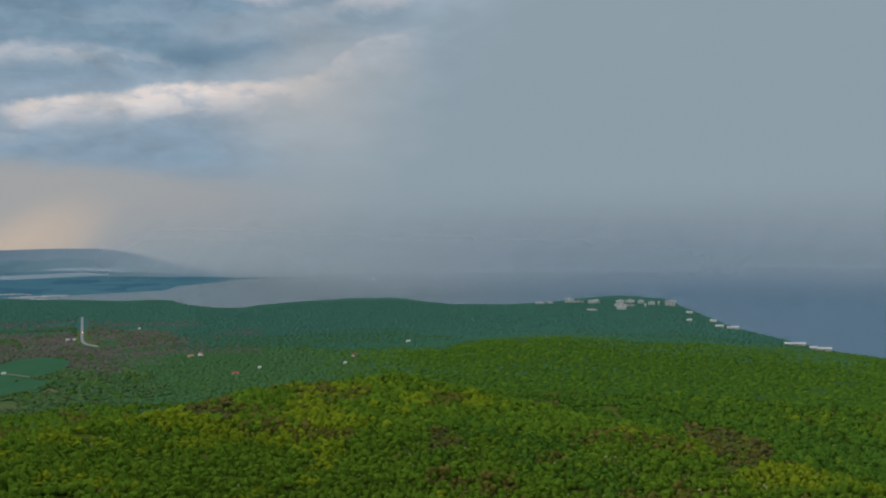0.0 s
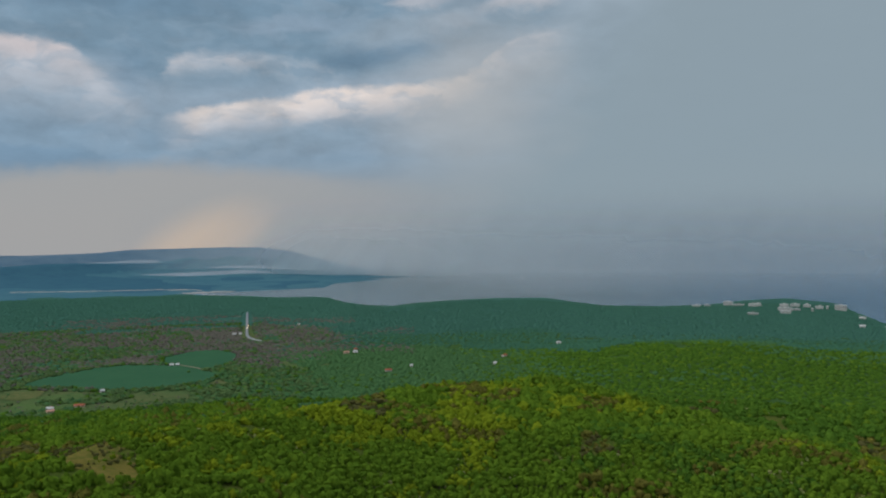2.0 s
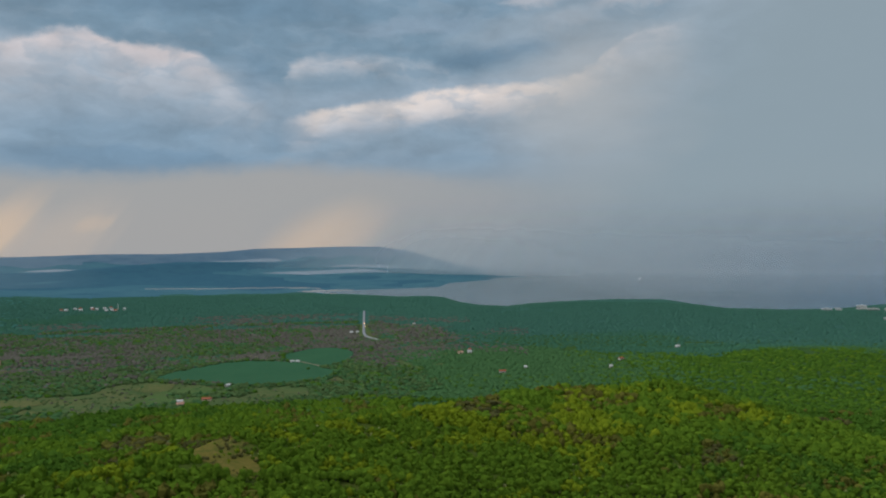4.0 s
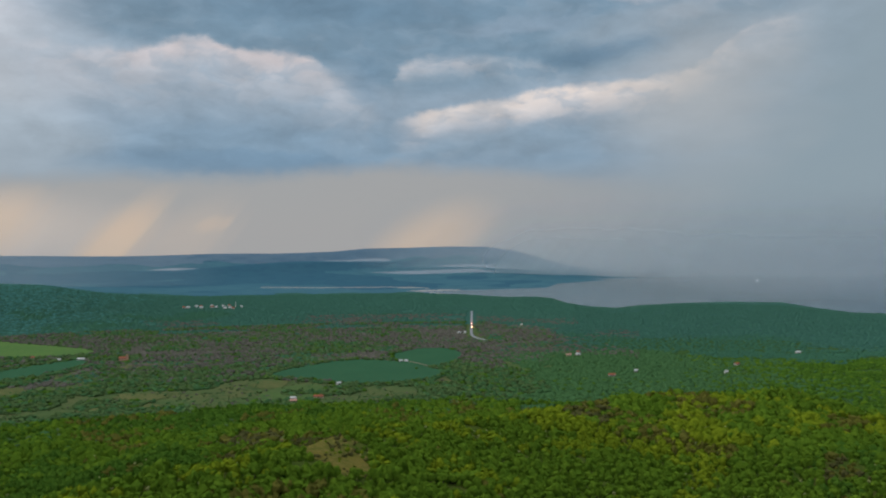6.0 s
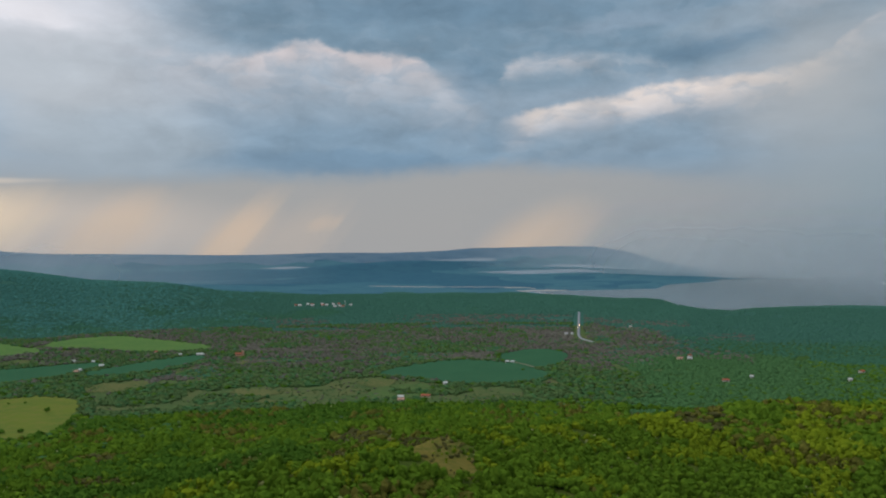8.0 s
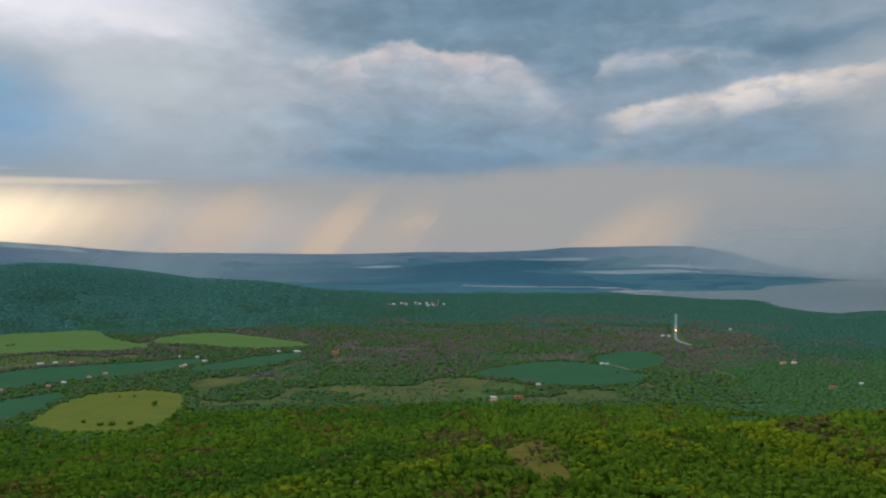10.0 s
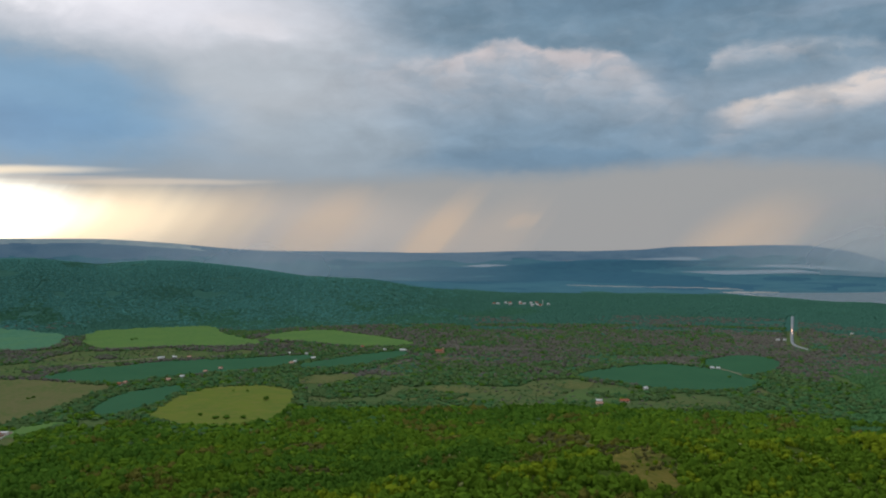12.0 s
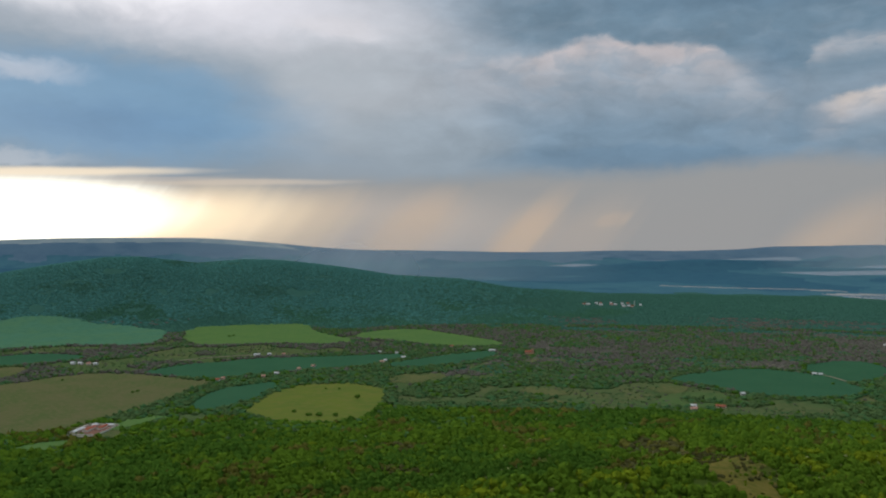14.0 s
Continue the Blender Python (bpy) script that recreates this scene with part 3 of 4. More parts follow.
rain_curtain(3650, 38, 71, 420, ((38.5, 0.0), (46, 0.16), (57, 0.46), (63, 0.30), (70.5, 0.0)))

rng = np.random.default_rng(7)
SITES = []
# ---- fields ----
FIELD_MAT = {
    "wheat": material("young_wheat", ((0.036, 0.110, 0.058), (0.041, 0.120, 0.062), (0.046, 0.114, 0.058)), 60, grain=7, relief=0.1, relief_scale=2),
    "lime": material("spring_grass", ((0.095, 0.181, 0.051), (0.080, 0.164, 0.051), (0.111, 0.183, 0.059)), 50, grain=8, relief=0.1, relief_scale=2),
    "fallow": material("fallow_soil", ((0.118, 0.124, 0.054), (0.086, 0.120, 0.040), (0.136, 0.130, 0.064)), 60, grain=7, relief=0.1, relief_scale=2),
    "olive": material("ripe_meadow", ((0.130, 0.164, 0.032), (0.106, 0.152, 0.032), (0.146, 0.160, 0.040)), 45, grain=12, relief=0.1, relief_scale=2),
    "pale": material("pale_pasture", ((0.073, 0.185, 0.116), (0.086, 0.190, 0.099), (0.063, 0.164, 0.098)), 70, grain=12, relief=0.1, relief_scale=2),
    "rough": material("rough_pasture", ((0.114, 0.130, 0.050), (0.082, 0.114, 0.040), (0.144, 0.142, 0.062)), 30, grain=6, relief=0.2, relief_scale=2),
    "glade": material("glade_grass", ((0.078, 0.142, 0.044), (0.064, 0.118, 0.040), (0.100, 0.138, 0.054)), 30, grain=6, relief=0.2, relief_scale=2),
    "tan": material("dry_grass", ((0.146, 0.122, 0.028), (0.090, 0.102, 0.022), (0.170, 0.138, 0.040)), 25, grain=5, relief=0.2, relief_scale=2),
}
FIELDS, ROUGH = [], []


def field(what, label, outline, lift=0.7):
    """A field laid over the ground: its outline rounded, its edge uneven."""
    pts = np.array(outline, float)
    for _ in range(1):
        nxt = np.roll(pts, -1, 0)
        pts = np.stack([0.75 * pts + 0.25 * nxt, 0.25 * pts + 0.75 * nxt], 1).reshape(-1, 2)
    smoothed = [tuple(p) for p in pts]
    lo, hi = pts.min(0), pts.max(0)
    step = max(6.0, (hi - lo).max() / 90)
    xs, ys = np.arange(lo[0] - step, hi[0] + step, step), np.arange(lo[1] - step, hi[1] + step, step)
    x, y = np.meshgrid(xs, ys, indexing="ij")
    within, gap = inside(x, y, smoothed)
    signed = np.where(within, gap, -gap) + (1.6 if what in ("rough", "glade") else 1.0) * (14 * (rough(x, y, 24, 41) - 0.5) + 20 * (rough(x, y, 60, 42) - 0.5))
    near = signed > -0.5 * step
    nx, ny = x.shape
    i, j = np.meshgrid(np.arange(nx - 1), np.arange(ny - 1), indexing="ij")
    q = np.stack([i * ny + j, (i + 1) * ny + j, (i + 1) * ny + j + 1, i * ny + j + 1], -1).reshape(-1, 4)
    q = q[near.ravel()[q].all(1)]
    used, back = np.unique(q, return_inverse=True)
    vx, vy = x.ravel()[used], y.ravel()[used]
    z = terrain(vx, vy) + lift
    ob = new("field", mesh_from("field", np.stack([vx, vy, z], 1), back.reshape(-1, 4), [FIELD_MAT[what]]))
    tagged(ob, label, "field", "fields on the plain", "structure")
    (ROUGH if what in ("rough", "glade") else FIELDS).append(smoothed)
    return ob


field("fallow", "large brown fallow field edged by hedges", [(-1020, 60), (-1420, 60), (-1340, 200), (-1328, 274), (-1350, 355), (-1351, 412), (-1296, 464), (-1201, 498), (-1150, 522), (-1112, 468), (-1080, 432), (-1046, 388), (-1022, 344), (-990, 298), (-974, 255), (-985, 195)])
field("wheat", "blue green strip of young wheat", [(-1720, 200), (-1652, 341), (-1644, 418), (-1563, 466), (-1510, 450), (-1505, 363), (-1508, 313), (-1550, 190)])
field("fallow", "small brown fallow field", [(-1570, 160), (-1508, 311), (-1498, 346), (-1440, 350), (-1370, 286), (-1400, 150)])
field("wheat", "long blue green field of young wheat", [(-1300, 450), (-1340, 520), (-1342, 615), (-1320, 707), (-1262, 790), (-1225, 876), (-1166, 876), (-1132, 779), (-1134, 717), (-1157, 650), (-1173, 583), (-1168, 536), (-1215, 490)])
field("wheat", "narrow blue green field beside the houses", [(-1134, 785), (-1144, 866), (-1147, 941), (-1126, 1030), (-1074, 1005), (-1043, 917), (-1056, 834), (-1078, 775)])
field("lime", "bright green pasture below the wooded mountain", [(-1720, 685), (-1880, 775), (-1868, 858), (-1812, 932), (-1765, 1022), (-1591, 950), (-1400, 938), (-1404, 850), (-1485, 784), (-1514, 722), (-1553, 656), (-1638, 665)])
field("lime", "bright green pasture between woods", [(-1522, 976), (-1546, 1074), (-1502, 1152), (-1403, 1140), (-1268, 1134), (-1160, 1110), (-1170, 1040), (-1245, 984), (-1368, 976), (-1430, 950)])
field("pale", "pale green pasture at the mountain's foot", [(-2120, 250), (-2160, 440), (-2170, 516), (-2115, 598), (-2040, 605), (-1960, 682), (-1870, 730), (-1658, 638), (-1635, 562), (-1728, 485), (-1735, 415), (-1752, 360), (-1790, 230)])
field("wheat", "small blue green field beside a hedge", [(-1000, 408), (-1058, 446), (-1100, 498), (-1108, 534), (-1100, 585), (-1060, 577), (-1013, 523), (-980, 474), (-960, 420)])
field("olive", "yellowish olive meadow with single bushes", [(-925, 440), (-1002, 506), (-1042, 562), (-1050, 618), (-1006, 664), (-955, 676), (-900, 640), (-846, 596), (-806, 548), (-800, 496), (-850, 462)])
field("glade", "grassy rim below the olive meadow", [(-880, 420), (-915, 440), (-850, 464), (-804, 498), (-810, 545), (-842, 590), (-762, 528), (-752, 486), (-798, 436), (-850, 408)])
field("wheat", "broad blue green wheat field in the plain", [(-756, 1000), (-752, 1085), (-728, 1166), (-696, 1197), (-644, 1202), (-590, 1186), (-516, 1140), (-508, 1066), (-550, 1020), (-594, 993), (-637, 994), (-690, 996)])
field("wheat", "smaller wheat field behind a hedge", [(-668, 1222), (-688, 1292), (-662, 1368), (-585, 1356), (-543, 1256), (-553, 1156), (-616, 1178)])
field("glade", "green meadow beside a small farm", [(-676, 886), (-677, 932), (-640, 962), (-602, 952), (-590, 886), (-588, 842), (-628, 828)])
field("rough", "dry tan meadow among scrub", [(-798, 712), (-790, 772), (-747, 800), (-712, 778), (-725, 726), (-748, 690)])
field("rough", "narrow dry meadow between copses", [(-842, 780), (-812, 832), (-756, 840), (-776, 792)])
field("rough", "dry meadow with thin grass", [(-1026, 708), (-1030, 760), (-990, 804), (-948, 786), (-948, 726), (-958, 688)])
field("lime", "sliver of grass along the forest edge", [(-922, 192), (-944, 226), (-930, 262), (-900, 258), (-888, 212)])
field("lime", "narrow strip of grass beside a hedge", [(-966, 308), (-992, 345), (-986, 388), (-948, 366), (-934, 320)])
field("rough", "small dry patch above the farm", [(-714, 912), (-712, 974), (-674, 972), (-666, 915)])
field("rough", "dry strip beyond the scrub", [(-1018, 952), (-1014, 1034), (-954, 1056), (-954, 972)])
field("rough", "dry grass among bare woods", [(-880, 1185), (-864, 1262), (-806, 1282), (-810, 1202)])
field("glade", "small green glade at the wood's edge", [(-1412, 1262), (-1440, 1336), (-1310, 1256), (-1306, 1200)])


# ---- buildings ----
def plaster(name, a, b):
    return material(name, (a, b, tuple(0.8 * v for v in a)), 3.0, 0.85, grain=0.7)


WHITE_WALL, CREAM_WALL = plaster("white_plaster", (0.62, 0.61, 0.58), (0.54, 0.53, 0.50)), plaster("cream_plaster", (0.62, 0.52, 0.40), (0.55, 0.46, 0.36))
DULL_WALL = plaster("hazed_plaster", (0.40, 0.39, 0.37), (0.34, 0.33, 0.32))
RED_ROOF = material("red_tiles", ((0.36, 0.12, 0.07), (0.28, 0.09, 0.06), (0.42, 0.17, 0.10)), 2.0, 0.85, grain=0.4, relief=0.04, relief_scale=0.4)
PINK_ROOF = material("faded_tiles", ((0.52, 0.30, 0.22), (0.45, 0.25, 0.19), (0.58, 0.36, 0.27)), 2.0, 0.85, grain=0.4, relief=0.04, relief_scale=0.4)
GREY_ROOF = material("pale_sheet_roof", ((0.60, 0.61, 0.61), (0.52, 0.53, 0.53), (0.64, 0.65, 0.64)), 3.0, 0.6, grain=0.5)
DARK_GLASS = material("dark_glass", ((0.03, 0.04, 0.05), (0.05, 0.06, 0.07)), 1.0, 0.15, spec=0.5)
ASPHALT = material("wet_asphalt", ((0.17, 0.18, 0.20), (0.14, 0.15, 0.17), (0.20, 0.21, 0.22)), 12, 0.45, grain=1.5, spec=0.5)
YARD_WALL = plaster("whitewash", (0.74, 0.70, 0.64), (0.64, 0.60, 0.54))
YARD_SOIL = material("yard_soil", ((0.24, 0.12, 0.09), (0.19, 0.10, 0.075), (0.26, 0.17, 0.12)), 6, 0.9, grain=1.0)


def part(name, bm, mat, parent, label=""):
    me = bpy.data.meshes.new(name)
    bm.to_mesh(me)
    bm.free()
    me.materials.append(mat)
    ob = new(name, me)
    ob.parent = parent
    return tagged(ob, label)


def box(bm, x0, y0, z0, x1, y1, z1):
    m = Matrix.Translation(((x0 + x1) / 2, (y0 + y1) / 2, (z0 + z1) / 2)) @ Matrix.Diagonal((x1 - x0, y1 - y0, z1 - z0, 1))
    bmesh.ops.create_cube(bm, size=1.0, matrix=m)
    return bm


def thing(name, x, y, turn, label, category, group="", lift=0.0):
    ob = new(name)
    ob.matrix_basis = pose(x, y, ground_z(x, y) + lift, 0, 0, turn)
    ob.empty_display_size = 1.0
    return tagged(ob, label, category, group)


def gable_roof(length, depth, rise, over=0.5, thick=0.25):
    bm = bmesh.new()
    l, d = length / 2 + over, depth / 2 + over
    low = -over * rise / (depth / 2)
    prof = [(-d, low), (0, rise), (d, low), (d, low + thick), (0, rise + thick), (-d, low + thick)]
    a, b = ([bm.verts.new((s * l, y, z)) for y, z in prof] for s in (-1, 1))
    for i in range(6):
        j = (i + 1) % 6
        bm.faces.new((a[i], a[j], b[j], b[i]))
    bm.faces.new(a[::-1])
    bm.faces.new(b)
    bmesh.ops.recalc_face_normals(bm, faces=bm.faces)
    return bm


def gable_walls(length, depth, high, rise):
    bm = bmesh.new()
    l, d = length / 2, depth / 2
    prof = [(-d, -1.5), (d, -1.5), (d, high), (0, high + rise), (-d, high)]
    a, b = ([bm.verts.new((s * l, y, z)) for y, z in prof] for s in (-1, 1))
    for i in range(5):
        j = (i + 1) % 5
        bm.faces.new((a[i], a[j], b[j], b[i]))
    bm.faces.new(a[::-1])
    bm.faces.new(b)
    bmesh.ops.recalc_face_normals(bm, faces=bm.faces)
    return bm


def house(x, y, turn, length, depth, high, wall, roof, label, group, rise=2.2):
    """A small house: walls with gables, an overhanging tiled roof, a chimney, a door and windows."""
    if len(label.split()) < 4:
        label += " beside green trees"
    h = thing("house", x, y, turn, label, "house", group)
    SITES.append((x, y, length * 0.55))
    part("wall", gable_walls(length, depth, high, rise), wall, h)
    cover = part("roof", gable_roof(length, depth, rise), roof, h)
    cover.location.z = high
    part("chimney", box(bmesh.new(), length * 0.2, 0.3, rise * 0.6, length * 0.2 + 0.7, 1.0, rise + 1.0), RED_ROOF, cover)
    part("door", box(bmesh.new(), -0.55, -depth / 2 - 0.05, 0, 0.55, -depth / 2 + 0.1, 2.1), DARK_GLASS, h)
    for k in range(max(2, int(length / 3.4))):
        wx = -length / 2 + (k + 0.5) * length / max(2, int(length / 3.4))
        if abs(wx) < 1.2:
            continue
        w = part("window", box(bmesh.new(), wx - 0.6, -depth / 2 - 0.04, 1.0, wx + 0.6, -depth / 2 + 0.1, 2.2), DARK_GLASS, h)
        part("sill", box(bmesh.new(), wx - 0.7, -depth / 2 - 0.2, 0.88, wx + 0.7, -depth / 2 + 0.05, 0.99), wall, w)
    return h


def block(x, y, turn, length, depth, storeys, label, wall=WHITE_WALL, roof=GREY_ROOF):
    """A long hotel block: walls, a flat roof with a parapet, a row of windows to each storey."""
    h = thing("hotel_block", x, y, turn, label, "building", "hotel blocks on the cape")
    SITES.append((x, y, length * 0.55))
    storeys = max(1, storeys - 1)
    high = 3.1 * storeys
    part("wall", box(bmesh.new(), -length / 2, -depth / 2, -2, length / 2, depth / 2, high), wall, h)
    top = part("roof", box(bmesh.new(), -length / 2 - 0.3, -depth / 2 - 0.3, high, length / 2 + 0.3, depth / 2 + 0.3, high + 0.6), roof, h)
    part("stair_head", box(bmesh.new(), -2, -2, high + 0.6, 3, 2, high + 3), wall, top)
    n = max(3, int(length / 4.5))
    for s in range(storeys):
        for k in range(n):
            wx = -length / 2 + (k + 0.5) * length / n
            part("window", box(bmesh.new(), wx - 0.9, -depth / 2 - 0.05, 3.1 * s + 0.8, wx + 0.9, -depth / 2 + 0.1, 3.1 * s + 2.2), DARK_GLASS, h)
    return h


# hotels and houses of the cape
for x, y, turn, length, storeys, label in (
        (262, 2318, 5, 26, 2, "low white holiday block in the rain haze"), (290, 2325, 0, 18, 2, "low white holiday block among trees"),
        (350, 2380, -4, 26, 4, "tall white hotel block on the cape"), (372, 2350, 6, 30, 2, "long white hotel wing below the tall one"),
        (405, 2330, 0, 24, 3, "white hotel block with flat roof"), (420, 2345, 12, 16, 3, "narrow white hotel block on the cape"),
        (366, 2105, -5, 26, 2, "white flat roofed building at the wood's edge"), (484, 2340, 0, 24, 3, "white hotel block among pines"),
        (512, 2345, 4, 26, 3, "long white hotel block on the cape"), (538, 2330, -6, 18, 3, "short white hotel block on the cape"), (462, 2225, 3, 36, 3, "broad white hotel in front of the others"),
        (446, 2140, -3, 26, 3, "white hotel beside the wood"), (490, 2230, 8, 20, 2, "low white annex between hotels"), (556, 2280, 0, 20, 3, "white block near the cape's end"),
        (601, 2262, 0, 30, 5, "tallest white hotel near the shore"), (572, 2270, 0, 6, 3, "slim white tower house"), (520, 2200, 0, 6, 3, "slim white tower by the hotels")):
    block(x, y, turn - math.degrees(math.atan2(x, y)), length * 0.9, 11, storeys, label, DULL_WALL if storeys == 2 else WHITE_WALL)
for x, y, turn, length, label in ((592, 2055, 0, 14, "white shore house"), (535, 1858, 5, 10, "pale house under trees"), (588, 1862, -10, 13, "white shore house on the slope"), (566, 1750, 6, 16, "white beach house"),
                                  (586, 1728, 10, 22, "long white beach house"), (602, 1462, 12, 34, "long white roofed shore building"), (626, 1404, 8, 22, "white shore building by the sea"), (612, 1412, 8, 12, "small white shore hut")):
    house(x, y, turn - math.degrees(math.atan2(x, y)), length, 9, 3.2, WHITE_WALL, GREY_ROOF, label, "shore houses", 1.4)

# village on the mountain's slope
for k in range(14):
    a, b = rng.uniform(-4, 4), rng.uniform(-60, 60)
    x, y = -1632 + 10.2 * k + b * 0.3, 1848 + 4.6 * k - b * 0.7
    house(x, y, 40 + rng.uniform(-30, 30), rng.uniform(6, 9), 6, 2.8, WHITE_WALL, GREY_ROOF if k % 3 else RED_ROOF, "white village house with %s roof" % ("a pale" if k % 3 else "a red"), "houses of the village")
mast = thing("mast", -1508, 1897, 0, "thin pale mast beside the village", "mast")
part("pole", box(bmesh.new(), -0.5, -0.5, -1, 0.5, 0.5, 16), GREY_ROOF, mast)
part("cross_arm", box(bmesh.new(), -1.6, -0.3, 13, 1.6, 0.3, 13.6), GREY_ROOF, mast)

# houses of the plain
PLAIN_HOUSES = (
    (-1471, 413, 15, WHITE_WALL, GREY_ROOF, "white farmhouse"), (-1458, 421, 18, WHITE_WALL, GREY_ROOF, "long white barn"), (-1446, 430, 14, WHITE_WALL, PINK_ROOF, "white cottage"), (-1436, 438, 14, WHITE_WALL, GREY_ROOF, "white stable by the fields"),
    (-1462, 410, 11, WHITE_WALL, GREY_ROOF, "small white shed"), (-1145, 588, 13, CREAM_WALL, PINK_ROOF, "cream cottage by the hedge"), (-1155, 615, 13, WHITE_WALL, GREY_ROOF, "white cottage by the hedge"),
    (-1171, 662, 11, CREAM_WALL, PINK_ROOF, "cream cottage with faded roof"), (-1181, 693, 12, WHITE_WALL, PINK_ROOF, "white cottage among trees"), (-1160, 524, 15, WHITE_WALL, RED_ROOF, "white house with red roof"),
    (-1166, 535, 10, CREAM_WALL, PINK_ROOF, "cream shed at the field's corner"), (-1155, 813, 11, WHITE_WALL, GREY_ROOF, "white hut on the field's edge"), (-1164, 856, 15, WHITE_WALL, GREY_ROOF, "white field barn"),
    (-1146, 800, 14, CREAM_WALL, PINK_ROOF, "low cream barn by the track"), (-1247, 865, 10, WHITE_WALL, GREY_ROOF, "white hut at the wood's edge"), (-1214, 878, 10, WHITE_WALL, GREY_ROOF, "white hut among bare trees"),
    (-1211, 1000, 12, WHITE_WALL, RED_ROOF, "white cottage with red roof"), (-1150, 1000, 10, WHITE_WALL, GREY_ROOF, "white cottage by the wheat"), (-1121, 1018, 26, WHITE_WALL, GREY_ROOF, "long white stable by the wheat"),
    (-1362, 686, 22, WHITE_WALL, GREY_ROOF, "long white stable below bare trees"), (-1354, 706, 14, WHITE_WALL, GREY_ROOF, "white stable below bare trees"), (-1338, 725, 12, WHITE_WALL, PINK_ROOF, "white shed below bare trees"),
    (-596, 858, 17, CREAM_WALL, PINK_ROOF, "cream farmhouse with faded tiles"), (-583, 893, 24, CREAM_WALL, RED_ROOF, "long farm barn with red tiles"), (-606, 872, 15, WHITE_WALL, GREY_ROOF, "white farm shed on bare ground"), (-611, 984, 11, WHITE_WALL, GREY_ROOF, "white hut at the wheat field"), (-628, 1196, 11, WHITE_WALL, GREY_ROOF, "white pump house in the field"),
    (-620, 1199, 10, WHITE_WALL, GREY_ROOF, "white shed in the field"), (-698, 1582, 13, WHITE_WALL, GREY_ROOF, "white roadside house"), (-687, 1586, 10, WHITE_WALL, GREY_ROOF, "white roadside shed"),
    (-405, 1362, 18, CREAM_WALL, PINK_ROOF, "cream house in the scrub"), (-392, 1372, 15, WHITE_WALL, GREY_ROOF, "pale house in the scrub"), (-400, 1400, 10, WHITE_WALL, RED_ROOF, "pale cottage in the scrub"),
    (-291, 1188, 20, WHITE_WALL, RED_ROOF, "house with red roof among trees"), (-268, 1238, 9, WHITE_WALL, GREY_ROOF, "white hut among trees"), (-141, 1342, 17, WHITE_WALL, RED_ROOF, "red roofed house in the wood"),
    (-147, 1264, 9, WHITE_WALL, GREY_ROOF, "white hut in the wood"), (-632, 1770, 9, CREAM_WALL, GREY_ROOF, "pale hut by bare woods"), (-62, 1480, 14, WHITE_WALL, GREY_ROOF, "white roofed hut in the wood"))
for x, y, length, wall, roof, label in PLAIN_HOUSES:
    house(x, y, rng.uniform(10, 60), length * 0.46, min(5, length * 0.4), 2.2, wall, roof, label, "houses of the plain", 1.4)
# church with a red tower
church = thing("church", -1054, 1041, 35, "red brick church with a square tower", "church")
part("nave", gable_walls(11, 6, 4, 2), PINK_ROOF, church)
part("roof", gable_roof(11, 6, 2), RED_ROOF, church).location.z = 4
part("tower", box(bmesh.new(), 5, -1.7, -1, 8.4, 1.7, 9), PINK_ROOF, church)

# walled farm yard at the wood's edge
SITES.append((-955, 288, 27))
SITES.append((-935, 268, 16))
SITES.append((-1054, 1041, 9))
yard = thing("farm_yard", -955, 288, 43, "walled farm yard with pale walls and red roofs", "farm", lift=0.6)
part("yard_floor", box(bmesh.new(), -17, -26, -2.5, 17, 26, 0.2), YARD_SOIL, yard, "reddish brown earth of the yard")
for name, b in (("yard_wall", (-17.3, -26.3, -2.5, 17.3, -26, 2.6)), ("yard_wall", (-17.3, 26, -2.5, 17.3, 26.3, 1.8)), ("yard_wall", (-17.3, -26, -2.5, -17, 26, 1.6)), ("yard_wall", (17, -26, -2.5, 17.3, 20, 1.4))):
    part(name, box(bmesh.new(), *b), YARD_WALL, yard, "long low whitewashed yard wall")
for bx, by, bl, bd, bh, turn, roof, label in ((-11, -8, 22, 5, 2.2, 90, GREY_ROOF, "long stable with a pale roof"), (-3, 2, 20, 6, 2.2, 90, RED_ROOF, "farmhouse with a dark red roof"), (6, 12, 16, 5, 1.8, 90, RED_ROOF, "low shed with a weathered red roof"),
                                              (10, 22, 9, 4, 1.8, 0, GREY_ROOF, "low stall with a pale roof"), (-8, 19, 10, 5, 1.9, 90, GREY_ROOF, "small barn with a pale roof")):
    wing = part("barn", gable_walls(bl, bd, bh, 0.9), YARD_WALL, yard, label)
    wing.matrix_basis = pose(bx, by, 0.2, 0, 0, turn)
    part("barn_roof", gable_roof(bl, bd, 0.9, 0.4), roof, wing).location.z = bh


# ---- road with two cars, boats ----
def ribbon(points, wide, lift):
    """A road's surface and verge along a smoothed line."""
    p = np.array(points, float)
    for _ in range(3):
        q = np.stack([0.75 * p[:-1] + 0.25 * p[1:], 0.25 * p[:-1] + 0.75 * p[1:]], 1).reshape(-1, 2)
        p = np.concatenate([p[:1], q, p[-1:]])
    d = np.gradient(p, axis=0)
    side = np.stack([-d[:, 1], d[:, 0]], 1) / np.linalg.norm(d, axis=1)[:, None] * wide / 2
    l, r = p + side, p - side
    z = terrain(p[:, 0], p[:, 1])
    n = len(p)
    top = np.concatenate([np.column_stack([l, z + lift]), np.column_stack([r, z + lift]), np.column_stack([l + side * 0.3, z - 1]), np.column_stack([r - side * 0.3, z - 1])])
    k = np.arange(n - 1)
    f = np.concatenate([np.stack([a + k, a + k + 1, b + k + 1, b + k], 1) for a, b in ((n, 0), (0, 2 * n), (3 * n, n))])
    return top, f


